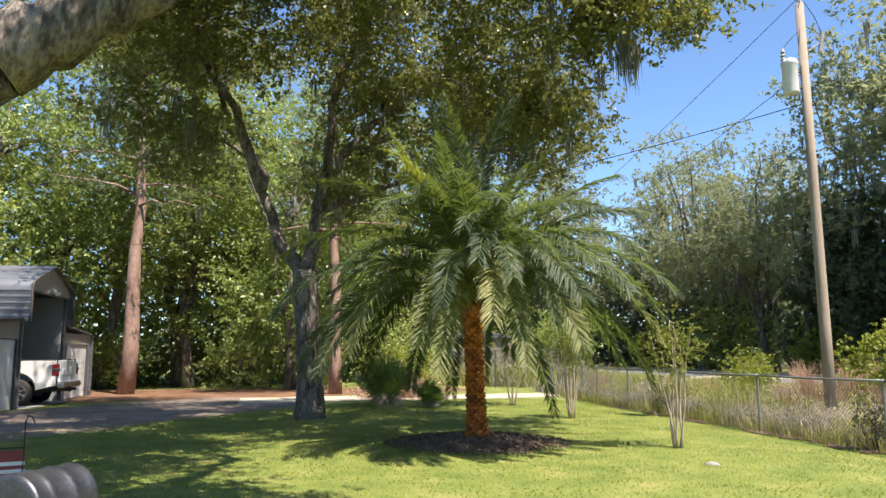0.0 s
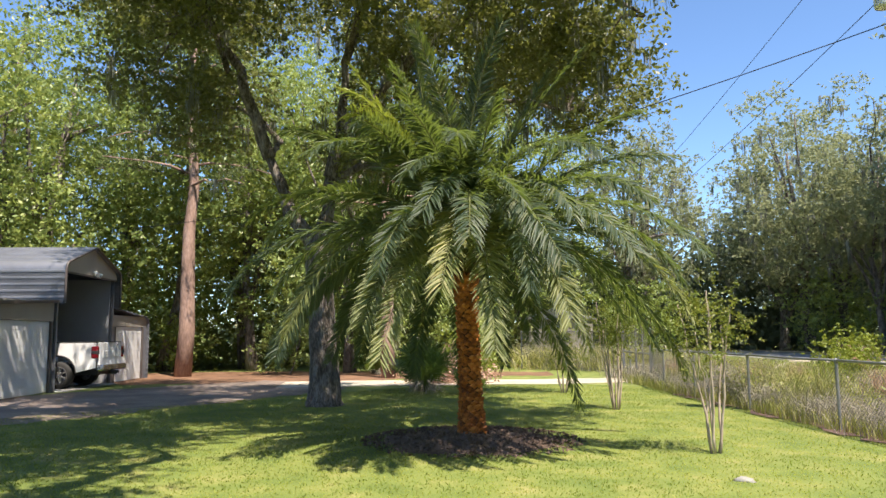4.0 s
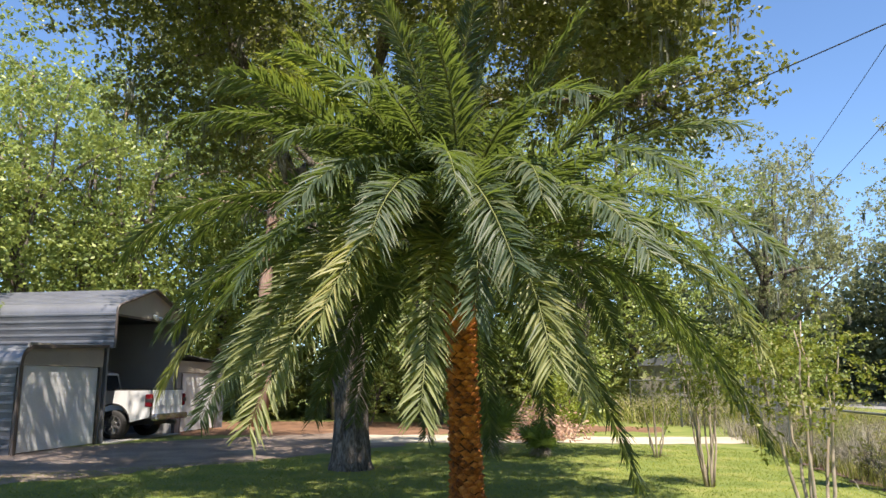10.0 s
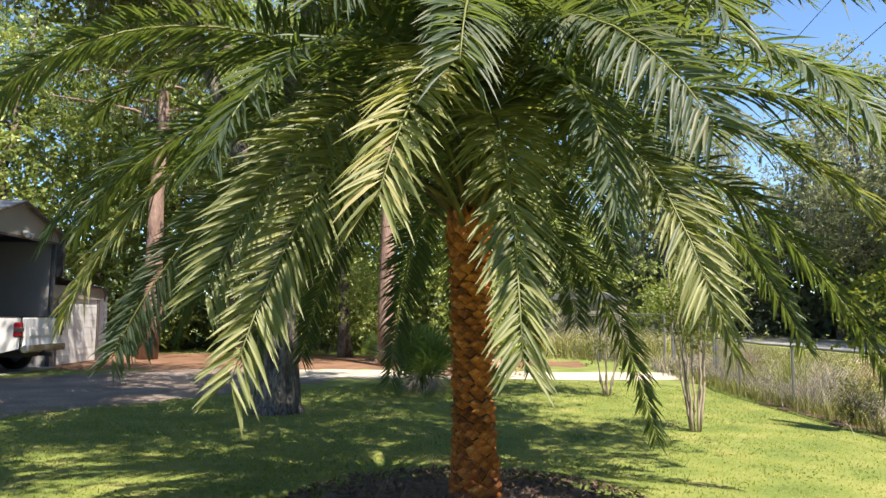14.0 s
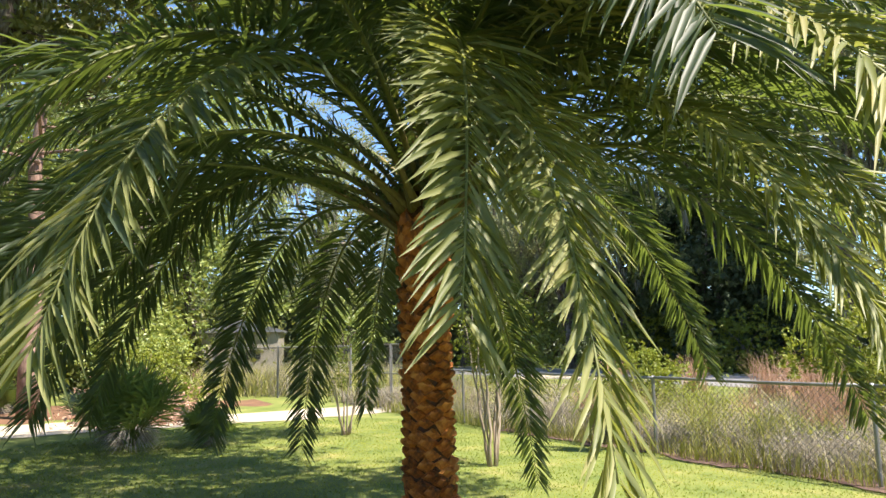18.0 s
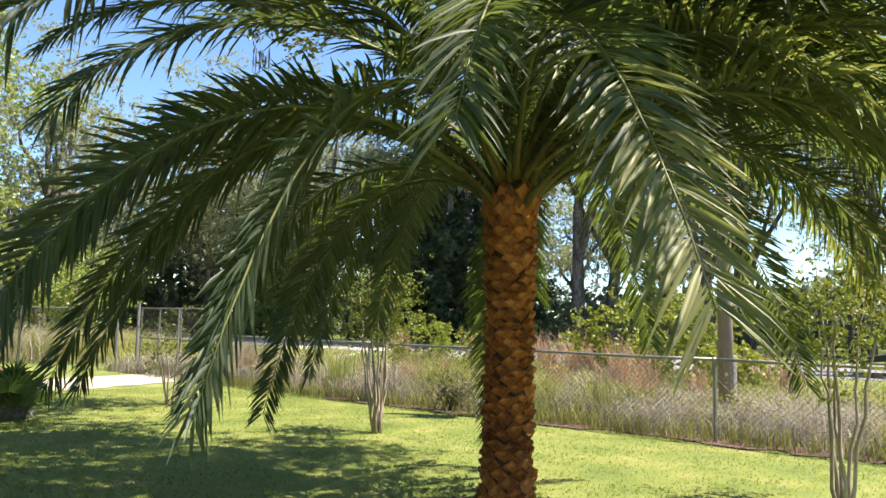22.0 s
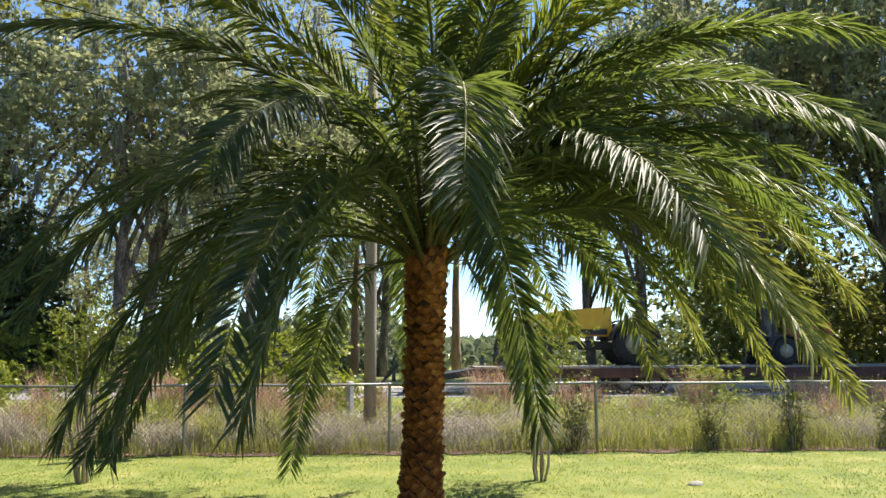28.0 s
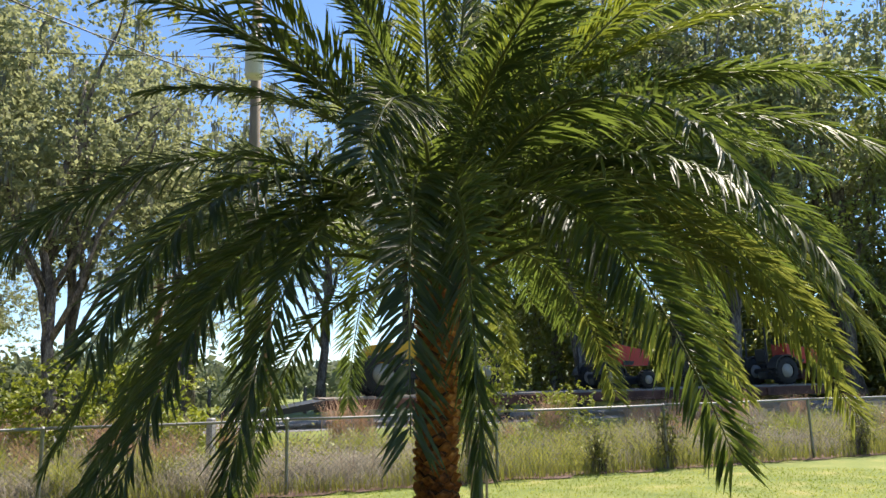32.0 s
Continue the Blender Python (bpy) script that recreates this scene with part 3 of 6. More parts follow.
    stalk = MB().tube([rows[0], rows[0].lerp(rows[1], 0.5), rows[1], rows[2], rows[3]], [0.038, 0.026, 0.021, 0.018, 0.016], 8)
    part("petiole", stalk, M_PETIOLE, ob, "tan-brown leaf stalk at the crown", True)
    return ob


# tips of the fronds that stand apart: bearing, reach, height
TIPS = [(79, 2.36, 0.14), (46, 2.78, 1.1), (-95, 3.0, 1.33), (-127, 2.7, 0.98), (131, 2.55, 0.46), (151, 2.5, 0.62), (-68, 3.08, 1.03), (-45, 2.95, 1.12), (-55, 3.36, 1.73), (-27, 2.85, 1.42),
        (9, 3.15, 1.52), (19, 2.97, 0.82), (-175, 2.72, 0.9), (-158, 2.88, 1.13), (-153, 3.05, 1.04), (5, 3.4, 2.42), (-90, 3.43, 2.54), (-92, 2.26, 4.52), (20, 2.92, 3.76), (70, 2.95, 1.55), (-74, 2.9, 1.4),
        (-19, 2.6, 1.15), (-136, 3.4, 2.1), (-162, 2.71, 2.45), (-108, 2.85, 1.84), (-80, 3.35, 3.45), (-34, 3.4, 2.2), (116, 2.95, 0.75), (175, 3.0, 1.5), (97, 3.1, 1.9), (142, 3.2, 2.0), (-12, 3.3, 2.9), 
        (-24, 3.25, 3.4), (-58, 3.35, 2.7), (-142, 3.2, 3.2), (166, 3.3, 3.35), (-40, 3.3, 2.75), (-3, 3.3, 1.9), (-66, 3.4, 2.1), (-18, 3.35, 2.3), (-64, 3.1, 3.9), (-44, 3.0, 4.0), (-101, 1.9, 4.95), (-83, 2.55, 4.1), (-38, 3.05, 1.75), (-50, 3.25, 2.45), (-30, 3.2, 2.7), (-61, 3.25, 3.15), (172, 2.75, 0.84), (104, 2.7, 1.25), (-71, 3.3, 3.7), (-52, 3.2, 3.5)]
sd_i = 100
for az, r, z in TIPS:
    frond(az, r - 0.04, z + 0.18 * (z < 2), sd_i, young=az in (-92, -101, -83), sway=0.05 if z < 1.3 else 0.14, sunlit=az in (-68, -74, -45, -55), turn=1.4 if az in (-127, -153) else None)
    sd_i += 1
for i in range(5):
    az = i * 137.5 + 100
    frond(az, 2.7 - 0.08 * i, 4.15 + 0.11 * i, sd_i, young=i == 3)
    sd_i += 1
for i in range(8):
    az = i * 137.5 + 10
    frond(az, 1.85 - 0.14 * i, 5.3 + 0.075 * i, sd_i, young=i == 4, wide=0.88, sway=0.2)
    sd_i += 1

mulch = MB()
rows_m = []
for j, (rr, zz) in enumerate([(0.0, 0.11), (0.3, 0.10), (0.65, 0.075), (0.9, 0.05), (1.08, 0.02), (1.2, -0.01)]):
    rows_m.append([(0.05 + rr * (1 + 0.09 * math.sin(3 * a + j) + 0.05 * math.sin(7 * a)) * math.cos(a) * 1.12, -0.1 + rr * (1 + 0.08 * math.cos(4 * a)) * math.sin(a), zz + 0.018 * math.sin(5 * a + 2 * j) * (j > 0)) for a in [2 * math.pi * k / 40 for k in range(40)]])
mulch.add([p for row in rows_m for p in row], [(j * 40 + k, j * 40 + (k + 1) % 40, (j + 1) * 40 + (k + 1) % 40, (j + 1) * 40 + k) for j in range(5) for k in range(40)])
tagged(part("mulch_ring", mulch, M_MULCH, None, "", True), "low mound of dark mulch round the palm", "mulch bed", kind="structure")

chip_r, chip_a = 1.5 * rng.random(2600) ** 0.45, rng.uniform(0, 2 * math.pi, 2600)
chip = np.stack([0.05 + chip_r * np.cos(chip_a) * 1.05, -0.1 + chip_r * np.sin(chip_a), np.interp(chip_r, [0.25, 0.7, 1.2, 1.5], [0.12, 0.09, 0.045, 0.012]) + rng.uniform(0, 0.02, 2600)], 1)
tagged(new("mulch_chips", array_mesh("mulch_chips", leaf_quads(chip, 0.035, 1.2, 0.35), 4, M_MULCH)), "loose bark chips and soil crumbs round the palm", "mulch", kind="stuff")

# ---- trees ----
def crown_mesh(name, clusters, leaves, size, mat, spread=0.55, up=0.8, slim=0.5):
    """Leaves in small sprays, sprays gathered round each cluster centre, so that gaps stay between them."""
    per = 9
    n_sp = max(2, round(leaves / per))
    sp = np.repeat(np.asarray(clusters), n_sp, axis=0)
    off = rng.normal(size=sp.shape) * spread
    off[:, 2] *= 0.62
    sp = sp + off
    cs = np.repeat(sp, per, axis=0)
    tip = units(len(sp), 0.2) * (spread * 0.42)
    along = rng.uniform(-1, 1, len(cs))[:, None]
    cs = cs + np.repeat(tip, per, axis=0) * along + rng.normal(size=cs.shape) * np.array([1, 1, 0.55]) * spread * 0.13
    return array_mesh(name, leaf_quads(cs, size, up, slim), 4, mat)


def shell(n, rx, ry, rz, zc, fill=0.45):
    """Cluster centres in and near the surface of a lumpy crown."""
    d = units(n)
    r = fill + (1 - fill) * rng.random(n) ** 0.5
    lump = 1 + 0.22 * np.sin(3 * d[:, 0] + 2 * d[:, 2]) + 0.15 * np.sin(5 * d[:, 1] + 1.3)
    return d * r[:, None] * lump[:, None] * np.array([rx, ry, rz]) + np.array([0, 0, zc])


def moss_mesh(name, tops, length, n_each=7, wide=0.011):
    """Tapering tufts: strands hang close together and differ in length."""
    n_t = len(tops)
    size = np.repeat(rng.uniform(0.35, 1.15, n_t), n_each)
    base = np.repeat(np.asarray(tops), n_each, axis=0) + rng.normal(size=(n_t * n_each, 3)) * np.array([0.06, 0.06, 0.05])
    n = len(base)
    ln = -length * size * rng.random(n) ** 0.7
    lean = rng.normal(size=(n, 3)) * 0.06
    lean[:, 2] = 0
    return array_mesh(name, strands(base, ln, np.full(n, wide) * rng.uniform(0.6, 1.5, n), lean), 5, M_MOSS, BLADE)


def limb_path(a, b, bend, k=6, seed=0, wob=0.04):
    rnd = random.Random(seed)
    a, b = Vector(a), Vector(b)
    out = []
    for i in range(k + 1):
        f = i / k
        w = math.sin(f * math.pi)
        out.append(a.lerp(b, f) + Vector(bend) * w + Vector((rnd.uniform(-1, 1), rnd.uniform(-1, 1), rnd.uniform(-1, 1))) * wob * (b - a).length * w)
    return out


def tree(kind, label, height, crown_r, trunk_r, mats, seed, n_clu=90, leaves=70, size=0.12, moss=0, crown_low=0.35, spread=0.55):
    """A prototype tree at the origin: trunk, limbs, crown and moss."""
    rnd = random.Random(seed)
    root = thing(kind, label, "tree")
    bark, lf = mats
    top = height * 0.8
    path = limb_path((0, 0, -0.1), (rnd.uniform(-0.6, 0.6), rnd.uniform(-0.6, 0.6), top), (rnd.uniform(-0.5, 0.5), rnd.uniform(-0.4, 0.4), 0), 8, seed, 0.018)
    part("trunk", MB().tube(path, [trunk_r * (1.35 if i == 0 else 1 - 0.8 * i / 8) for i in range(9)], 10), bark, root, "", True)
    clu = shell(n_clu, crown_r, crown_r, height * (1 - crown_low) / 2, height * (1 + crown_low) / 2)
    for i in range(8):
        f = 0.3 + 0.065 * i
        p = path[min(8, int(f * 8))]
        c = Vector(clu[rnd.randrange(len(clu))])
        part("limb", MB().tube(limb_path(p, c, (0, 0, 0.4), 5, seed + i), [trunk_r * 0.42 * (1 - 0.8 * k / 5) for k in range(6)], 6), bark, root, "", True)
    part("crown", crown_mesh("crown", clu, leaves, size, lf, spread), None, root)
    if moss:
        tops = clu[rng.integers(0, len(clu), moss)] + rng.normal(size=(moss, 3)) * 0.4
        part("hanging_moss", moss_mesh("moss", tops, 1.1, 14, 0.02), None, root, "grey strands of hanging moss")
    return root


def pine(label, height, seed):
    rnd = random.Random(seed)
    root = thing("pine_tree", label, "tree")
    path = limb_path((0, 0, -0.1), (rnd.uniform(-0.5, 0.5), rnd.uniform(-0.5, 0.5), height), (0.2, 0.1, 0), 8, seed, 0.006)
    part("trunk", MB().tube(path, [0.3 * (1.15 - 0.95 * i / 8) for i in range(9)], 10), M_BARK_PINE, root, "", True)
    limbs, clu = MB(), []
    for i in range(26):
        f = 0.5 + 0.5 * i / 26
        p = path[0].lerp(path[-1], f)
        a = i * 2.4
        ln = (1.05 - f) * 5.5 + 0.8
        q = p + Vector((math.cos(a) * ln, math.sin(a) * ln, rnd.uniform(-0.4, 0.8)))
        limbs.tube(limb_path(p, q, (0, 0, 0.25), 4, seed + i), [0.06 * (1 - 0.75 * k / 4) for k in range(5)], 5)
        for k in range(5):
            clu.append(p.lerp(q, 0.45 + 0.13 * k) + Vector((rnd.uniform(-0.4, 0.4), rnd.uniform(-0.4, 0.4), rnd.uniform(-0.1, 0.4))))
    tagged(part("branchwork", limbs, M_BARK_PINE, root, "", True), kind="stuff")
    part("crown", crown_mesh("crown", np.array(clu), 60, 0.16, M_PINE, 0.32, 0.3, 0.1), None, root)
    return root


def place(proto, rows, group):
    """The prototype goes to the first row's place, copies to the others: x, y, scale, turn."""
    first = True
    for x, y, s, a in rows:
        n = (x - FO.x) * FN.x + (y - FO.y) * FN.y
        if 7.4 < n < 15.8 and x > -14:
            x, y = x + FN.x * (15.8 - n), y + FN.y * (15.8 - n)
        m = pose(x, y, 0, 0, 0, a) @ Matrix.Diagonal((s, s, s, 1))
        if first:
            proto.matrix_basis = m
            proto["group"] = group
            first = False
        else:
            ob = copy_thing(proto, Matrix.Identity(4))
            ob.matrix_basis = m
            ob["group"] = group


broad_a = tree("woodland_tree", "leafy bright green broadleaf tree at the wood's edge", 11, 3.6, 0.2, (M_BARK, M_BROAD), 11, 125, 162, 0.07, 0, 0.12, 0.48)
broad_b = tree("woodland_tree", "tall fresh green broadleaf tree in the wood", 13, 4.0, 0.24, (M_BARK, M_BROAD), 23, 130, 162, 0.072, 0, 0.1, 0.5)
moss_a = tree("mossy_tree", "tall grey-green tree draped with hanging moss", 15, 4.6, 0.32, (M_BARK, M_MOSS_GREY), 31, 110, 144, 0.094, 90, 0.25, 0.5)
moss_b = tree("mossy_tree", "spreading live oak with moss across the road", 12, 5.2, 0.36, (M_BARK, M_MOSS_GREY), 47, 110, 144, 0.094, 90, 0.28, 0.52)
cedar = tree("cedar_tree", "dense dark green cedar beyond the fence", 8.5, 2.4, 0.22, (M_BARK, M_CEDAR), 53, 150, 126, 0.13, 0, 0.02, 0.42)
under = tree("understory_shrub", "bushy young green tree in the undergrowth", 3.2, 1.5, 0.05, (M_BARK, M_BROAD), 61, 44, 81, 0.07, 0, 0.05, 0.36)
limeb = tree("yellow_green_bush", "bright yellow-green bush growing by the fence", 2.0, 1.2, 0.03, (M_BARK, M_LIME), 67, 44, 110, 0.06, 0, 0.0, 0.25)
place(broad_a, [(-21.5, -5.2, 1.28, 0), (-24.5, -1.0, 1.34, 80), (-25.5, 2.0, 1.22, 140), (-22.0, 11.5, 1.28, 200), (-16.7, 12.6, 1.15, 300), (-17.6, 21.6, 1.41, 30), (-24.0, 12.5, 1.47, 250), (-19.5, 24.0, 1.09, 100)], "trees of the wood")
place(broad_b, [(-27.0, 4.2, 1.28, 15), (-25.3, 9.0, 1.34, 70), (-22.0, 15.3, 1.28, 190), (-19.0, 17.6, 1.22, 260), (-29.5, -4.5, 1.34, 310), (-31.5, 9.5, 1.54, 45), (-27.5, 17.5, 1.54, 120), (-17.7, 27.0, 1.41, 210), (30.6, -8.8, 1.41, 90)], "trees of the wood")
place(moss_a, [(-5.8, 37.4, 1.0, 0), (-14.3, 33.4, 0.95, 60), (-2.1, 44.9, 1.05, 100), (-16.1, 38.3, 1.0, 150), (20.6, 41.6, 1.0, 200), (24.8, 42.5, 1.05, 250), (9.5, 38.4, 0.9, 300), (41.3, 11.8, 1.05, 30), (38.9, 0.5, 1.0, 80), (37.8, -5.2, 1.0, 130), (-9.0, 45.0, 1.1, 10)], "mossy trees beyond the road")
place(moss_b, [(-0.9, 36.0, 0.85, 20), (6.0, 33.0, 0.95, 90), (-7.8, 31.5, 0.85, 160), (-12.3, 36.0, 0.9, 230), (15.5, 41.0, 0.9, 300), (33.3, 35.2, 1.0, 50), (19.5, 37.5, 0.8, 120), (32.2, -12.7, 1.0, 200)], "mossy trees beyond the road")
place(cedar, [(3.0, 30.0, 0.95, 0), (5.2, 27.4, 0.95, 70), (8.0, 28.4, 0.62, 150)], "cedars by the road")
place(under, [(-23.5, 8.9, 0.9, 0), (-17.6, 10.2, 0.8, 60), (-15.3, 13.2, 0.85, 130), (-13.2, 15.4, 0.8, 200), (-25.5, 6.0, 1.1, 30), (-18.8, 13.4, 1.1, 100), (-14.4, 18.0, 1.15, 170), (-22.6, -3.0, 0.9, 240), (-24.8, 0.2, 1.1, 40), (-7.2, 33.5, 1.3, 140), (-3.5, 35.0, 1.4, 200), (0.5, 33.0, 1.3, 260), (-11.5, 30.0, 1.3, 310), (-11.0, 27.0, 1.2, 20), (3.5, 33.5, 1.4, 80)], "undergrowth at the wood's edge")
place(limeb, [(*fl(-2.2, 5.8)[:2], 1.0, 0), (*fl(-4.0, 6.4)[:2], 0.95, 100), (*fl(-6.4, 3.6)[:2], 0.55, 200), (*fl(7.0, 5.0)[:2], 0.6, 300), (*fl(-14.0, 15.6)[:2], 1.2, 40), (*fl(-19.0, 15.8)[:2], 1.3, 140), (*fl(-9.5, 5.6)[:2], 0.7, 240), (-10.4, 12.6, 0.8, 60)], "bushes behind the fence")
tall_oak = tree("roadside_oak", "tall oak with bare lower trunk and mossy crown beyond the road", 13, 3.6, 0.2, (M_BARK, M_MOSS_GREY), 77, 100, 135, 0.086, 70, 0.34, 0.46)
place(tall_oak, [(13.6, 21.4, 1.3, 0), (17.2, 24.7, 1.4, 70), (21.7, 23.1, 1.35, 140), (25.0, 17.5, 1.3, 210), (27.5, 11.0, 1.6, 280), (29.0, 5.8, 1.75, 330), (29.0, 0.0, 1.75, 30), (25.6, -4.2, 1.5, 110), (-4.4, 29.5, 1.0, 20), (-1.7, 26.5, 0.9, 95), (31.5, 16.0, 1.5, 60), (26.0, 26.5, 1.5, 160), (34.0, 2.0, 2.0, 250), (20.0, 29.5, 1.5, 10), (9.6, 25.0, 1.5, 130), (6.4, 28.6, 1.45, 40), (12.0, 27.5, 1.6, 215), (36.0, 9.0, 2.0, 180), (31.0, -8.0, 1.75, 75)], "oaks beyond the road")
pine_a = pine("tall pine with reddish trunk and thin crown", 15, 71)
place(pine_a, [(-19.9, 6.85, 1.0, 0), (-12.4, 10.6, 0.8, 120), (-30.5, 0.2, 1.05, 70), (-33.5, 5.0, 1.1, 200), (33.4, 27.0, 1.0, 160), (38.5, 7.0, 1.1, 240), (27.0, 30.0, 0.95, 300)], "pines")

# far woods closing the view, aerial haze mixed into their leaf colour
ang = rng.uniform(0, 2 * math.pi, 45000)
rad = rng.uniform(72, 100, 45000)
hgt = (7.5 + 3.0 * np.sin(ang * 9) + 2.0 * np.sin(ang * 23 + 1)) * rng.random(45000) ** 0.8 * np.where((ang > radians(25)) & (ang < radians(80)), 0.6, 1.0)
far_c = np.stack([rad * np.cos(ang), rad * np.sin(ang), hgt], 1)
far_ob = new("far_woods", array_mesh("far_woods", leaf_quads(far_c, 0.6, 0.8, 0.6), 4, M_FAR_HAZE))
tagged(far_ob, "distant belt of woodland round the fields", "woods", kind="stuff")


def thicket(name, a0, a1, r0, r1, h, n, mat, label, size=0.17):
    """A deep belt of leaves with lumps and gaps, between two bearings."""
    lump_a, lump_r = rng.uniform(a0, a1, 150), rng.uniform(r0, r1, 150)
    lump_z = h * rng.random(150) ** 0.9
    k = rng.integers(0, 150, n)
    c = np.stack([lump_r[k] * np.cos(lump_a[k]), lump_r[k] * np.sin(lump_a[k]), lump_z[k]], 1) + rng.normal(size=(n, 3)) * np.array([1.5, 1.5, 1.0])
    c[:, 2] = np.abs(c[:, 2])
    tagged(new(name, array_mesh(name, leaf_quads(c, size, 0.8, 0.5), 4, mat)), label, "woods", kind="stuff")


thicket("deep_woods", radians(125), radians(205), 33, 42, 10, 36000, M_BROAD, "shady depth of the wood behind its edge", 0.22)
thicket("deep_woods", radians(92), radians(125), 42, 50, 7.5, 20000, M_FAR_HAZE, "dense wood beyond the gate and the road", 0.28)
thicket("deep_woods", radians(-28), radians(24), 34, 44, 14, 42000, M_OAK, "wooded ground beyond the trailer", 0.2)
thicket("deep_woods", radians(-28), radians(22), 41, 47, 4.5, 16000, M_OAK, "dense low wood behind the trailer", 0.26)
thicket("deep_woods", radians(42), radians(95), 45, 52, 2.8, 12000, M_FAR_HAZE, "low distant hedge beyond the field", 0.3)
thicket("deep_woods", radians(118), radians(208), 28, 34, 2.8, 18000, M_OAK, "shady undergrowth between the trunks of the wood")


# the large oak behind the palm
def oak_behind():
    root = thing("live_oak", "large live oak with forked grey trunk and hanging moss", "tree", (-5.85, 2.2, 0))
    trunk = [(0, 0, -0.1), (0, 0, 0.15), (-0.02, 0.0, 0.9), (-0.08, -0.02, 1.8), (-0.15, -0.05, 2.8), (-0.18, -0.05, 3.5)]
    part("trunk", MB().tube([Vector(trunk[i]).lerp(Vector(trunk[i + 1]), k / 4) for i in range(5) for k in range(4)] + [trunk[-1]], list(np.interp(np.arange(21) / 4, range(6), [0.46, 0.36, 0.3, 0.28, 0.29, 0.3])), 28, True, 0.045), M_BARK, root, "", True)
    ends = []
    spec = [((-0.2, -0.05, 3.35), (-0.8, -0.95, 5.4), (-0.1, -0.05, 0), 0.2), ((-0.8, -0.95, 5.4), (-1.65, -2.3, 8.7), (0.1, 0.1, 0), 0.15), ((-1.65, -2.3, 8.7), (-3.4, -1.4, 9.0), (0, 0, 0.4), 0.11), ((-0.8, -0.95, 5.4), (-1.4, -0.2, 6.0), (0, 0, 0.1), 0.08), ((-1.4, -0.2, 6.0), (-3.8, -0.6, 7.2), (0, 0, 0.4), 0.07),
            ((-0.15, -0.05, 3.4), (0.05, 0.05, 5.0), (0.05, 0.0, 0.0), 0.2), ((0.05, 0.05, 5.0), (0.3, 0.25, 7.6), (0.1, 0.05, 0), 0.15), ((0.3, 0.25, 7.6), (0.9, 0.8, 10.2), (0, 0, 0), 0.1), ((0.2, 0.2, 5.9), (1.35, 1.05, 7.4), (-0.1, -0.1, -0.1), 0.12), ((1.35, 1.05, 7.4), (2.7, 1.7, 8.3), (0, 0, 0.25), 0.1), ((2.7, 1.7, 8.3), (5.2, 1.6, 7.9), (0, 0, 0.5), 0.08), ((5.2, 1.6, 7.9), (7.2, 1.0, 6.9), (0, 0, 0.3), 0.05),
            ((0.05, 0.05, 5.0), (1.6, 1.9, 6.0), (0, 0, -0.1), 0.1), ((1.6, 1.9, 6.0), (4.2, 3.4, 6.4), (0, 0, 0.5), 0.07), ((2.7, 1.7, 8.3), (5.6, -0.9, 8.6), (0, 0, 0.4), 0.07), ((5.6, -0.9, 8.6), (8.0, -0.9, 7.8), (0, 0, 0.3), 0.05), ((0.05, 0.05, 5.0), (-0.6, 3.0, 7.4), (0, 0, 0.4), 0.09), ((-1.3, -1.7, 7.2), (-0.6, -3.2, 8.6), (0, 0, 0.4), 0.07), ((0.3, 0.25, 7.6), (2.4, -0.6, 9.2), (0, 0, 0.3), 0.07)]
    for i, (a, b, bend, r) in enumerate(spec):
        part("limb", MB().tube(limb_path(a, b, bend, 7, 300 + i), [r * (1 - 0.5 * k / 7) for k in range(8)], 10), M_BARK, root, "", True)
        ends.append(b)
    cl = []
    for c, s, n in (((-2.8, -2.2, 8.4), (2.2, 2.2, 1.8), 34), ((0.6, 1.2, 9.4), (2.4, 2.4, 1.9), 42), ((3.0, 3.8, 8.2), (1.9, 1.9, 1.6), 36), ((3.8, 4.8, 7.0), (1.4, 1.4, 1.1), 24), ((-3.6, -0.8, 7.0), (1.7, 1.7, 1.2), 22), ((-0.4, 3.0, 7.6), (2.2, 2.0, 1.4), 30), ((2.2, 1.0, 8.6), (1.8, 1.8, 1.4), 24), ((-0.8, -3.2, 8.8), (1.8, 1.6, 1.3), 22), ((0.2, 1.6, 5.8), (1.4, 1.6, 1.0), 14), ((7.5, -1.1, 8.3), (1.1, 1.1, 0.8), 18), ((5.9, 1.5, 6.7), (0.8, 1.0, 0.7), 14), ((8.3, -0.9, 7.5), (1.3, 1.3, 0.5), 18), ((9.2, 0.2, 8.0), (1.0, 1.0, 0.5), 10), ((5.9, -0.4, 8.2), (1.8, 1.8, 1.2), 28), ((4.9, 1.6, 7.7), (1.6, 1.5, 1.1), 24), ((6.0, -2.6, 9.0), (1.6, 1.4, 0.8), 16), ((4.6, -2.6, 9.2), (1.9, 1.6, 1.1), 22), ((2.6, -1.4, 9.6), (1.9, 1.7, 1.2), 22), ((-1.6, -0.6, 10.4), (2.4, 2.4, 1.2), 26), ((-5.6, -1.4, 10.6), (2.0, 1.8, 0.8), 24), ((-4.6, 1.4, 10.4), (1.8, 1.8, 0.8), 22), ((-7.4, 0.4, 10.8), (1.8, 1.8, 0.8), 20)):
        cl.append(shell(n, *s, 0) + np.array(c))
    cl = np.concatenate(cl)
    twig = MB()
    rt = random.Random(8)
    for i in range(200):
        c = Vector(cl[rt.randrange(len(cl))])
        e = min(ends, key=lambda q: (Vector(q) - c).length)
        twig.tube(limb_path(e, c, (0, 0, 0.2), 4, 400 + i), [0.035 * (1 - 0.7 * k / 4) for k in range(5)], 5)
    tagged(part("twigwork", twig, M_BARK, root), kind="stuff")
    part("crown", crown_mesh("crown", cl, 288, 0.058, M_OAK, 0.4), None, root)
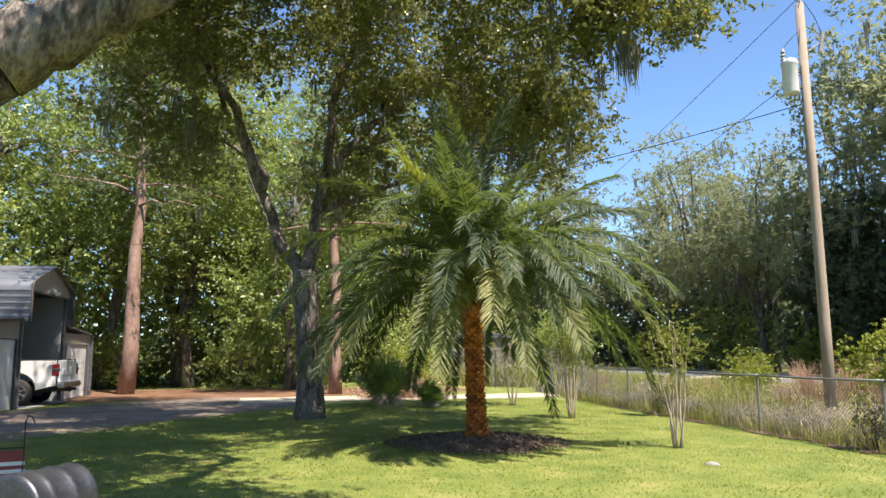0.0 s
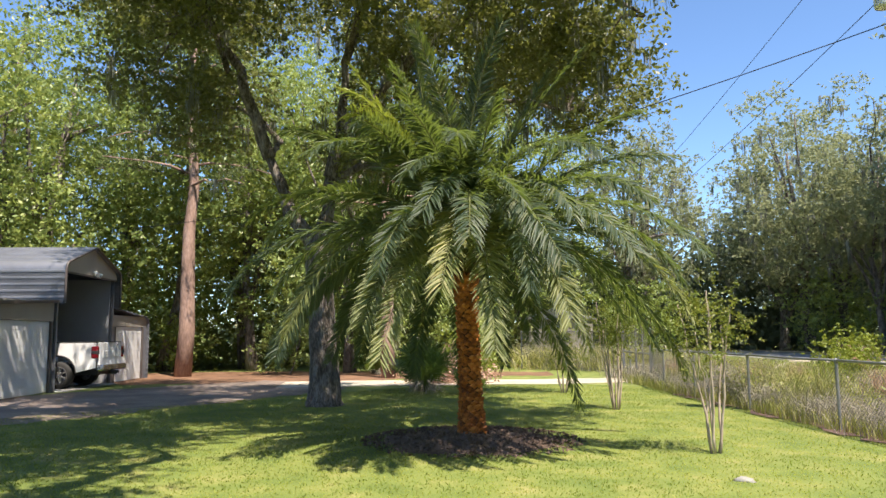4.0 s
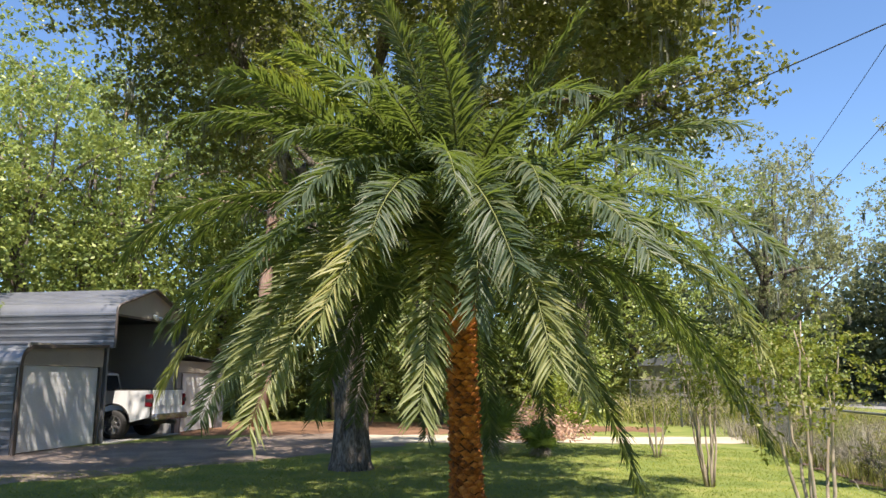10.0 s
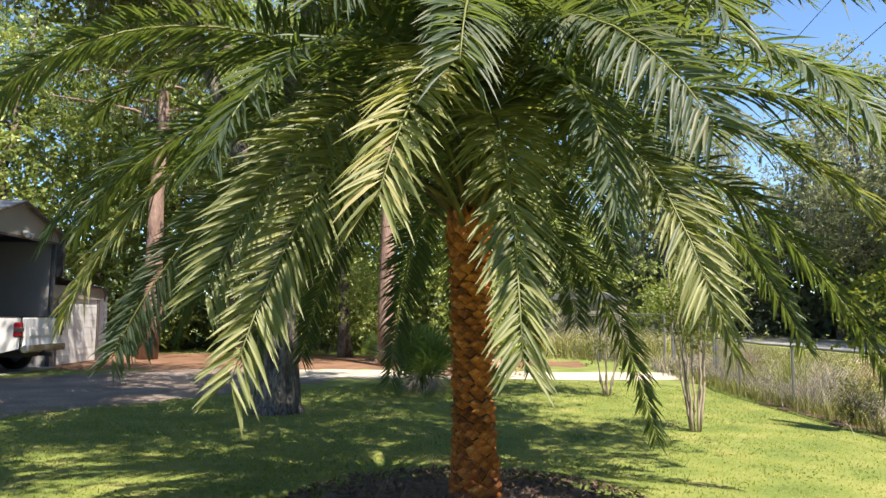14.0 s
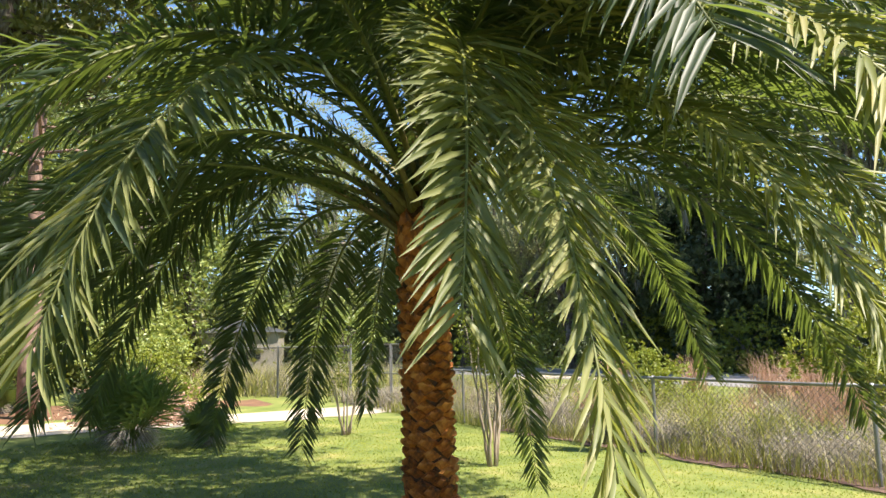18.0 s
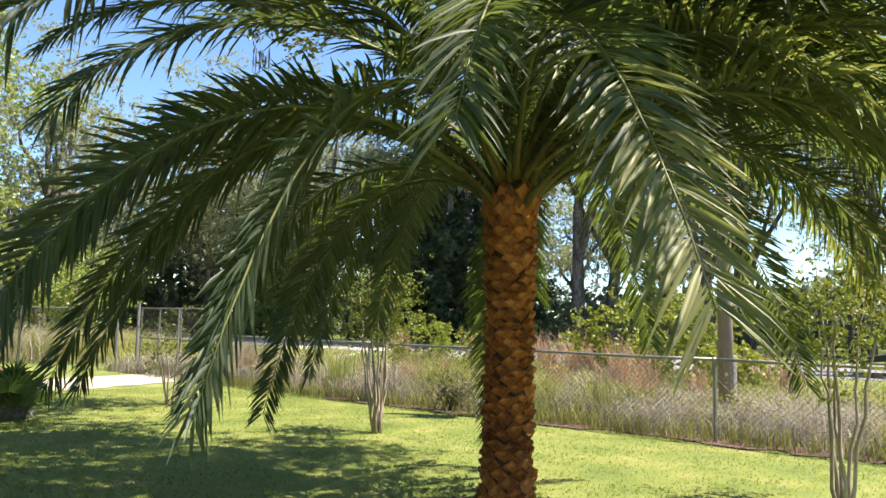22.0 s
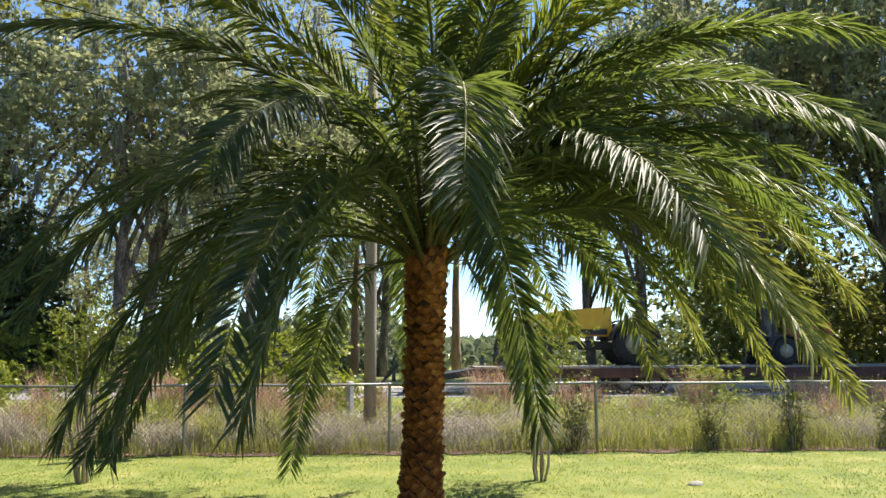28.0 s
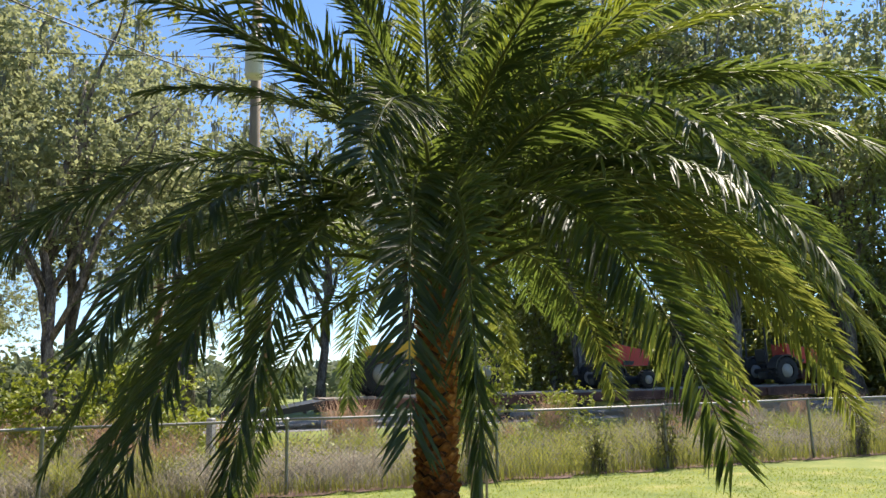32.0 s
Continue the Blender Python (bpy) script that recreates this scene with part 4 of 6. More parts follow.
    tops = cl[rng.integers(0, len(cl), 240)] + rng.normal(size=(240, 3)) * 0.3
    tops = np.concatenate([tops, np.array([8.28, -0.97, 7.0]) + rng.normal(size=(14, 3)) * np.array([0.12, 0.12, 0.2])])
    part("hanging_moss", moss_mesh("moss", tops, 0.95, 22), None, root, "grey strands of hanging moss")


oak_behind()


# the oak over the camera's starting place
def oak_near():
    root = thing("live_oak", "massive live oak with rough grey limb reaching over the lawn", "tree", (-2.0, -10.2, 0))
    part("trunk", MB().tube([(0, 0, -0.1), (0, 0, 0.3), (0.1, 0.1, 1.5), (0.3, 0.4, 2.8), (0.6, 0.8, 3.8)], [0.75, 0.6, 0.5, 0.46, 0.4], 16), M_BARK, root, "", True)
    spec = [((0.25, 0.3, 2.4), (3.0, 1.7, 3.6), (0, 0, -0.1), 0.36), ((3.0, 1.7, 3.6), (3.6, 2.6, 4.45), (0, 0, 0), 0.28), ((3.6, 2.6, 4.45), (5.0, 3.6, 6.6), (0, 0, 0.1), 0.22), ((5.0, 3.6, 6.6), (7.2, 3.0, 7.6), (0, 0, 0.3), 0.12), ((0.6, 0.8, 3.8), (-1.0, 1.5, 8.0), (0, 0, 0), 0.3), ((5.0, 3.6, 6.6), (4.2, 5.6, 7.6), (0, 0, 0.3), 0.1), ((-1.0, 1.5, 8.0), (1.5, 4.0, 8.6), (0, 0, 0.3), 0.12), ((-1.0, 1.5, 8.0), (-4.0, 6.5, 9.7), (0, 0, 0.4), 0.14), ((-4.0, 6.5, 9.7), (-6.4, 8.4, 10.3), (0, 0, 0.2), 0.09), ((4.2, 5.6, 7.6), (2.6, 6.0, 7.8), (0, 0, 0.2), 0.07)]
    ends = [s[1] for s in spec]
    for i, (a, b, bend, r) in enumerate(spec):
        part("limb", MB().tube(limb_path(a, b, bend, 9, 500 + i), [r * (1 - 0.25 * k / 9) for k in range(10)], 44, True, 0.035), M_BARK, root, "", True)
    cl = []
    for c, s, n in (((6.6, 2.6, 8.0), (1.8, 1.6, 0.9), 26), ((4.2, 3.2, 8.4), (1.8, 1.6, 0.9), 24), ((1.8, 3.8, 8.6), (2.0, 1.6, 0.9), 24), ((-0.6, 3.6, 8.8), (2.0, 1.8, 1.0), 22), ((-3.0, 2.0, 9.0), (2.4, 2.4, 1.2), 22), ((3.0, 5.6, 8.6), (1.6, 1.2, 0.8), 14), ((0.4, 0.4, 9.6), (3.0, 3.0, 1.4), 30), ((1.6, 6.4, 9.4), (2.0, 1.6, 0.8), 18), ((-1.6, 6.2, 9.6), (2.2, 1.8, 0.9), 26), ((-4.6, 5.6, 9.8), (2.2, 1.8, 0.9), 26), ((-3.2, 9.0, 10.2), (2.2, 1.8, 0.9), 26), ((-6.6, 8.6, 10.4), (2.4, 2.0, 1.0), 26), ((-7.6, 5.2, 10.4), (2.2, 2.0, 1.0), 24), ((-0.5, 8.7, 10.0), (1.8, 1.6, 0.8), 20), ((1.0, 5.0, 9.2), (1.8, 1.4, 0.8), 20), ((2.3, 8.6, 9.8), (1.4, 1.4, 0.8), 14), ((-2.6, 3.6, 9.4), (2.0, 1.6, 0.8), 20)):
        cl.append(shell(n, *s, 0) + np.array(c))
    cl = np.concatenate(cl)
    twig = MB()
    rt = random.Random(9)
    for i in range(80):
        c = Vector(cl[rt.randrange(len(cl))])
        e = min(ends, key=lambda q: (Vector(q) - c).length)
        twig.tube(limb_path(e, c, (0, 0, 0.2), 4, 600 + i), [0.03 * (1 - 0.7 * k / 4) for k in range(5)], 5)
    tagged(part("twigwork", twig, M_BARK, root), kind="stuff")
    part("crown", crown_mesh("crown", cl, 450, 0.067, M_OAK, 0.42), None, root)
    tops = cl[rng.integers(0, len(cl), 110)] + np.array([0, 0, -0.5])
    part("hanging_moss", moss_mesh("moss", tops, 0.9, 22), None, root, "grey strands of hanging moss")


oak_near()


# ---- crape myrtles along the fence ----
def crape(at, seed, h=2.6, leafy=1.0, label="slim multi-stemmed crape myrtle with pale smooth bark", stems=6, rz=0):
    rnd = random.Random(seed)
    root = thing("crape_myrtle", label, "small tree", at, "crape myrtles", rz=rz)
    clu = []
    for i in range(stems):
        a = i * 2 * math.pi / stems + rnd.uniform(-0.3, 0.3)
        sp = rnd.uniform(0.14, 0.42)
        hh = h * rnd.uniform(0.7, 1.0)
        b = Vector((0.05 * math.cos(a), 0.05 * math.sin(a), -0.05))
        m = Vector((sp * 0.55 * math.cos(a), sp * 0.55 * math.sin(a), hh * 0.5))
        e = Vector((sp * math.cos(a), sp * math.sin(a), hh * 0.95))
        pts = limb_path(b, m, (0, 0, 0), 4, seed + i)[:-1] + limb_path(m, e, (0, 0, 0.02), 5, seed + i + 50)
        part("stem", MB().tube(pts, [0.019 * (1 - 0.75 * k / 9) for k in range(10)], 7), M_BARK_PALE, root, "", True)
        for k in range(7):
            p = m.lerp(e, rnd.uniform(0.35, 1.0))
            clu.append(p + Vector((rnd.uniform(-0.24, 0.24), rnd.uniform(-0.24, 0.24), rnd.uniform(-0.15, 0.25))))
    if leafy > 0:
        part("crown", crown_mesh("crown", np.array(clu), int(81 * leafy), 0.02, M_CRAPE, 0.13, 0.5, 0.55), None, root, "sparse fresh green leaves")
    return root


crape((3.1, 0.9, 0), 81, 2.15, 0.9)
crape((-0.42, 5.0, 0), 91, 2.3, 1.0, stems=9)
crape((-3.55, 8.1, 0), 97, 1.5, 0.5, "small pruned crape myrtle beside the track")


# ---- chain-link fence ----
def fence():
    root = thing("chain_link_fence", "grey galvanised chain-link fence with a top rail", "fence")
    posts = [fl(u, 0) for u in (18.6, 15.5, 12.4, 9.3, 6.25, 3.2, 0.0, -3.12, -6.05)] + [Vector((-1.85, 10.3, 0)), Vector((-3.18, 12.41, 0))]
    H = 1.04
    for i, p in enumerate(posts):
        big = i == len(posts) - 1
        pm = MB().tube([p + Vector((0, 0, -0.05)), p + Vector((0, 0, H - 0.02 + (0.12 if big else 0)))], 0.038 if big else 0.024, 10)
        part("post", pm, M_GALV, root, "thicker gate post" if big else "")
        part("post_cap", MB().tube([p + Vector((0, 0, H - 0.03 + (0.12 if big else 0))), p + Vector((0, 0, H + 0.005 + (0.12 if big else 0))), p + Vector((0, 0, H + 0.03 + (0.12 if big else 0)))], [0.032, 0.036, 0.012] if not big else [0.046, 0.05, 0.02], 10), M_GALV, root)
    rnd = random.Random(2)
    for a, b in zip(posts[:-1], posts[1:]):
        d = b - a
        ln = d.length
        rail = [a + d * f + Vector((0, 0, H - 0.012 * math.sin(f * math.pi) + rnd.uniform(-0.004, 0.004))) for f in (0, 0.25, 0.5, 0.75, 1)]
        part("top_rail", MB().tube(rail, 0.021, 8), M_GALV, root, "", True)
        mb, step, top = MB(), 0.075, H - 0.04
        nrm = Vector((-d.y, d.x, 0)).normalized()
        for sg in (1, -1):
            k = -top
            while k < ln:
                x0, z0, x1, z1 = k, 0.03, k + top, top
                if x0 < 0:
                    z0, x0 = z0 - x0, 0
                if x1 > ln:
                    z1, x1 = z1 - (x1 - ln), ln
                if x1 - x0 > 0.03:
                    if sg < 0:
                        x0, x1 = ln - x0, ln - x1
                    o = nrm * 0.003 * sg
                    p, q = a + d * (x0 / ln) + Vector((0, 0, z0)) + o, a + d * (x1 / ln) + Vector((0, 0, z1)) + o
                    mb.tube([p, q], 0.0025, 3, False)
                k += step
        part("wire_mesh", mb, M_WIRE, root)
    return root


fence()


def gate():
    root = thing("metal_gate", "galvanised chain-link drive gate with tube frame", "gate")
    a = Vector((-3.26, 12.5, 0))
    d = Vector((-0.62, 0.78, 0))
    for j in range(2):
        o = a + d * (0.06 + j * 2.0)
        for h in (0.12, 0.87, 1.62):
            part("gate_rail", MB().tube([o + Vector((0, 0, h)), o + d * 1.9 + Vector((0, 0, h))], 0.02, 8), M_GALV, root)
        for w in (0.0, 0.95, 1.9):
            part("gate_upright", MB().tube([o + d * w + Vector((0, 0, 0.1)), o + d * w + Vector((0, 0, 1.64))], 0.022, 8), M_GALV, root)
        mb = MB()
        for sg in (1, -1):
            for k in range(-15, 19):
                x0, x1, z0, z1 = k * 0.1, k * 0.1 + 1.5, 0.12, 1.62
                if x0 < 0:
                    z0, x0 = z0 - x0, 0
                if x1 > 1.9:
                    z1, x1 = z1 - (x1 - 1.9), 1.9
                if sg < 0:
                    x0, x1 = 1.9 - x0, 1.9 - x1
                mb.tube([o + d * x0 + Vector((0, 0, z0)), o + d * x1 + Vector((0, 0, z1))], 0.003, 3, False)
        part("wire_mesh", mb, M_WIRE, root)
    end = a + d * 4.15
    part("gate_post", MB().tube([end + Vector((0, 0, -0.05)), end + Vector((0, 0, 1.75))], 0.04, 10), M_GALV, root)


gate()


def side_fence():
    root = thing("chain_link_fence", "tall grey chain-link side fence beyond the gate", "fence")
    pts, H = [Vector((-6.6, 16.8, 0)), Vector((-9.4, 17.7, 0)), Vector((-12.2, 18.6, 0))], 1.6
    for p in pts:
        part("post", MB().tube([p + Vector((0, 0, -0.05)), p + Vector((0, 0, H + 0.06))], 0.035, 10), M_GALV, root)
    for a, b in zip(pts[:-1], pts[1:]):
        d = b - a
        part("top_rail", MB().tube([a + Vector((0, 0, H)), b + Vector((0, 0, H))], 0.022, 8), M_GALV, root)
        mb, k = MB(), -H
        while k < d.length:
            for sg in (1, -1):
                x0, x1, z0, z1 = k, k + H, 0.03, H
                if x0 < 0:
                    z0, x0 = z0 - x0, 0
                if x1 > d.length:
                    z1, x1 = z1 - (x1 - d.length), d.length
                if sg < 0:
                    x0, x1 = d.length - x0, d.length - x1
                mb.tube([a + d * (x0 / d.length) + Vector((0, 0, z0)), a + d * (x1 / d.length) + Vector((0, 0, z1))], 0.004, 3, False)
            k += 0.08
        part("wire_mesh", mb, M_WIRE, root)


side_fence()


def far_shed():
    root = thing("garden_shed", "small pale grey metal shed behind the side fence", "shed", (-14.9, 25.9, 0), rz=20)
    for k in range(16):
        part("wall_panel", MB().box((-1.5 + 0.2 * k, -1.2, 1.15), (0.192, 0.05 + 0.02 * (k % 2), 2.3)), M_BEIGE, root)
    part("side_wall", MB().box((-1.6, 0, 1.15), (0.06, 2.4, 2.3)).box((1.6, 0, 1.15), (0.06, 2.4, 2.3)), M_BEIGE, root)
    part("back_wall", MB().box((0, 1.2, 1.15), (3.2, 0.06, 2.3)), M_BEIGE, root)
    part("roof", MB().prism([(-1.75, -1.4, 2.3), (1.75, -1.4, 2.3), (1.75, -1.4, 2.4), (0, -1.4, 2.85), (-1.75, -1.4, 2.4)], (0, 0, 0), (0, 2.8, 0)), M_METAL, root)
    part("window", MB().box((0.55, -1.25, 1.35), (0.6, 0.03, 0.4)), M_GLASSD, root)


far_shed()


# ---- utility pole and lines ----
def utility_pole():
    root = thing("utility_pole", "weathered wooden utility pole with a grey transformer", "utility pole", (4.82, 5.57, 0))
    part("shaft", MB().tube([(0, 0, -0.1), (0, 0, 2), (0.0, 0.0, 5), (0, 0, 8.8)], [0.115, 0.107, 0.096, 0.084], 16), M_POLE, root, "", True)
    r = Vector((0.84, 0.54, 0))
    c = r * -0.31
    can = part("transformer", MB().lathe([(0.05, 6.78), (0.145, 6.8), (0.158, 6.84), (0.158, 7.42), (0.172, 7.44), (0.172, 7.49), (0.138, 7.54), (0.05, 7.58)], 20, Matrix.Translation(c)), M_WHITE, root, "pale grey transformer can", True)
    part("bushing", MB().lathe([(0.03, 7.5), (0.055, 7.56), (0.03, 7.6), (0.055, 7.64), (0.03, 7.68), (0.05, 7.72), (0.02, 7.8)], 10, Matrix.Translation(c + r * -0.12)), M_PORC, root)
    for bz in (7.3, 6.95):
        part("bracket", MB().box(r * -0.17 + Vector((0, 0, bz)), (0.14, 0.1, 0.08)), M_GALV, root)
    part("cutout_fuse", MB().tube([r * 0.12 + Vector((0, 0, 7.75)), r * 0.42 + Vector((0, 0, 7.95))], 0.02, 6).tube([r * 0.36 + Vector((0, 0, 7.72)), r * 0.44 + Vector((0, 0, 8.15))], 0.045, 8), M_PORC, root)
    part("pole_cap", MB().tube([(0, 0, 8.78), (0, 0, 8.9), (0, 0, 9.0)], [0.06, 0.05, 0.02], 8), M_PORC, root)
    part("jumper", MB().tube([c + r * -0.12 + Vector((0, 0, 7.8)), c + r * 0.1 + Vector((0, 0, 8.05)), r * 0.1 + Vector((0, 0, 8.3)), r * 0.4 + Vector((0, 0, 8.1))], 0.008, 5).tube([r * 0.1 + Vector((0, 0, 8.85)), r * 0.3 + Vector((0, 0, 8.5)), r * 0.42 + Vector((0, 0, 8.15))], 0.008, 5), M_CABLE, root)


utility_pole()


def wire(a, b, sag, r, label):
    a, b = Vector(a), Vector(b)
    pts = [a.lerp(b, i / 24) - Vector((0, 0, 4 * sag * (i / 24) * (1 - i / 24))) for i in range(25)]
    tagged(part("power_line", MB().tube(pts, r, 5), M_CABLE, None, "", True), label, "cable", "lines on the pole")


top = Vector((4.82, 5.57, 0))
wire(top + Vector((0, 0, 8.95)), (-26, 46, 8.6), 0.8, 0.008, "thin black overhead power line from the pole")
wire(top + Vector((0, 0, 7.3)), (-27, 46, 7.4), 0.9, 0.008, "thin black neutral line below the power line")
wire(top + Vector((-0.1, 0, 6.6)), (-17.5, 3.5, 5.2), 0.6, 0.010, "twisted black service cable running to the building")
wire(top + Vector((0, 0, 8.95)), fl(60, 3, 8.8), 0.8, 0.008, "thin black overhead power line along the road")

marker = thing("marker_post", "short pale concrete marker post in the weeds", "post", (5.98, 7.36, 0))
part("shaft", MB().box((0, 0, 0.45), (0.14, 0.14, 1.0), None, 0.02), M_CONC, marker)


# ---- carport ----
def carport():
    root = thing("metal_carport", "grey metal barn-style carport with two closed lean-to bays", "carport")
    D = 9.0
    arc = lambda c, r, a0, a1, n=6: [(c[0] + r * math.cos(radians(a0 + (a1 - a0) * i / n)), c[1] + r * math.sin(radians(a0 + (a1 - a0) * i / n))) for i in range(n + 1)]
    def ribbed(line, rib=0.2, h=0.018):
        """Adds raised ribs along a profile line of (s, z)."""
        out = []
        for (s0, z0), (s1, z1) in zip(line[:-1], line[1:]):
            ln = math.hypot(s1 - s0, z1 - z0)
            if ln < 1e-6:
                continue
            nx, nz = -(z1 - z0) / ln, (s1 - s0) / ln
            k = max(1, round(ln / rib))
            for i in range(k):
                for f, o in ((0.0, 0), (0.8, 0), (0.84, h), (0.96, h), (1.0, 0)) if ln > rib * 0.8 else ((0, 0),):
                    f = (i + f) / k
                    out.append((s0 + (s1 - s0) * f + nx * o, z0 + (z1 - z0) * f + nz * o))
        out.append(line[-1])
        return out
    def skin(name, line, d0, d1, mat, label="", rib=True):
        pr = ribbed(line) if rib else line
        mb = MB()
        n = len(pr)
        for th in (0.0, 0.03):
            mb.add([bl(s, d0, z - th) for s, z in pr] + [bl(s, d1, z - th) for s, z in pr], [(i, i + 1, n + i + 1, n + i) for i in range(n - 1)])
        return part(name, mb, mat, root, label)
    cen_l = [(0.0, 2.52), (0.0, 3.45)] + arc((0.28, 3.45), 0.28, 180, 115)
    apex = (2.0, 4.32)
    left = cen_l + [apex]
    right = [(4.0 - s, z) for s, z in left][::-1]
    skin("roof_left", left, -0.25, D, M_METAL, "grey ribbed metal roof side")
    skin("roof_right", right, -0.25, D, M_METAL)
    skin("lean_to_roof", [(-3.35, 1.95)] + arc((-3.0, 2.05), 0.35, 180, 95) + [(-0.02, 2.56)], -0.1, D, M_METAL)
    skin("lean_to_wall", [(-3.33, 0.02), (-3.33, 1.95)], 0, D, M_METAL, "grey ribbed side wall")
    skin("lean_to_roof", [(4.02, 2.5), (7.0, 2.3)] + arc((7.0, 1.98), 0.33, 85, 0) + [(7.33, 0.02)], -0.1, D, M_METAL)
    # front faces, 4 cm thick
    def front(name, poly, mat, d=0.0, label="", th=0.04, par=None):
        return part(name, MB().prism([bl(s, d, z) for s, z in poly], (0, 0, 0), BD * th), mat, par or root, label)
    front("gable_panel", [(0.03, 3.42), (3.97, 3.42)] + [(s, z - 0.03) for s, z in [(4.0 - a, b) for a, b in left[2:]]] + [(s, z - 0.03) for s, z in left[::-1][:-1]][1:], M_BEIGE, -0.12, "beige gable panel")
    front("gable_trim", [(0.0, 3.38), (4.0, 3.38), (4.0, 3.44), (0.0, 3.44)], M_TRIM, -0.135, "dark trim under the gable")
    for sg, (s0, s1), (d0, d1) in ((1, (-3.3, -0.05), (-3.16, -0.16)), (2, (4.05, 7.3), (4.35, 6.95))):
        top_z = 2.5 if sg == 1 else 2.28
        dz = 1.92 if sg == 1 else 1.85
        front("header", [(s0 + 0.1, dz + 0.06), (s1, dz + 0.06), (s1, top_z), (s0 + 0.35 if sg == 1 else s0, top_z)], M_BEIGE, 0.0, "beige header panel")
        front("jamb", [(s0, 0.0), (d0, 0.0), (d0, dz + 0.06), (s0, dz + 0.06)], M_METAL, 0.004)
        front("jamb", [(d1, 0.0), (s1, 0.0), (s1, dz + 0.06), (d1, dz + 0.06)], M_METAL, 0.004)
        for ss in (d0, d1):
            front("door_trim", [(ss - 0.035, 0.0), (ss + 0.035, 0.0), (ss + 0.035, dz + 0.03), (ss - 0.035, dz + 0.03)], M_TRIM, -0.012, "dark door edging")
        door = front("garage_door", [(d0 + 0.03, 0.02), (d1 - 0.03, 0.02), (d1 - 0.03, dz + 0.05), (d0 + 0.03, dz + 0.05)], M_DOOR, 0.06, "closed white roll-up door")
        for i in range(9):
            z0 = 0.03 + i * (dz / 9)
            front("slat", [(d0 + 0.04, z0), (d1 - 0.04, z0), (d1 - 0.04, z0 + dz / 9 - 0.014), (d0 + 0.04, z0 + dz / 9 - 0.014)], M_DOOR, 0.045, "", 0.012, door)
    front("arch_trim", [(-3.37, 0.0), (-3.28, 0.0), (-3.28, 1.95), (-3.22, 2.18), (-3.0, 2.34), (0.0, 2.5), (0.0, 2.58), (-3.02, 2.43), (-3.28, 2.26), (-3.37, 1.97)], M_TRIM, -0.11, "dark trim along the lean-to edge")
    for s in (0.04, 3.96):
        part("post", MB().prism([bl(s - 0.04, -0.06, 0), bl(s + 0.04, -0.06, 0), bl(s + 0.04, 0.02, 0), bl(s - 0.04, 0.02, 0)], (0, 0, 0), (0, 0, 3.45)), M_METAL, root)
    part("roof_edge_trim", MB().tube([bl(q[0], -0.26, q[1] - 0.015) for q in left + right[1:]], 0.035, 6), M_TRIM, root, "dark edge trim along the roof")
    # inner walls: carport shade is in their colour, deepest on left and back
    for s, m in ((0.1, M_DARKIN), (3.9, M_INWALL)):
        part("inner_wall", MB().prism([bl(s, 0.05, 0), bl(s + 0.02, 0.05, 0), bl(s + 0.02, D, 0), bl(s, D, 0)], (0, 0, 0.0), (0, 0, 3.45)), m, root, "white inner wall panel with shade greyed into its colour" if m is M_INWALL else "")
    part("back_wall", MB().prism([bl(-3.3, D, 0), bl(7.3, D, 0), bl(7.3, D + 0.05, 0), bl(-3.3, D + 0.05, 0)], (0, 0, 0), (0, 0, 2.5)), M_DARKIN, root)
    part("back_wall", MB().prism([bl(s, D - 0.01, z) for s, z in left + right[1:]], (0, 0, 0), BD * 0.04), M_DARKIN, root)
    part("shed_side", MB().prism([bl(0.02, D, 2.4), bl(0.02, 0, 2.4), bl(0.02, 0, 2.6), bl(0.02, D, 2.6)], (0, 0, 0), BF * 0.03), M_METAL, root)
    part("window_panel", MB().prism([bl(2.6, D - 0.1, 1.1), bl(3.8, D - 0.1, 1.1), bl(3.8, D - 0.1, 1.9), bl(2.6, D - 0.1, 1.9)], (0, 0, 0), BD * 0.04), M_DOOR, root, "pale panel on the back wall")
    fx = part("floodlight", MB().box(bl(2.1, -0.2, 3.52), (0.12, 0.12, 0.1), None, 0.02), M_WHITE, root, "twin white floodlight")
    for o in (-0.13, 0.13):
        part("lamp_head", MB().tube([bl(2.1 + o * 0.6, -0.22, 3.5), bl(2.1 + o, -0.34, 3.44)], [0.04, 0.07], 10), M_WHITE, fx)


carport()
slab = MB().prism([bl(0.1, -0.3, 0), bl(3.9, -0.3, 0), bl(3.9, 9, 0), bl(0.1, 9, 0)], (0, 0, -0.1), (0, 0, 0.02))
tagged(part("concrete_slab", slab, M_CONC), "concrete floor slab under the carport", "slab", kind="structure")


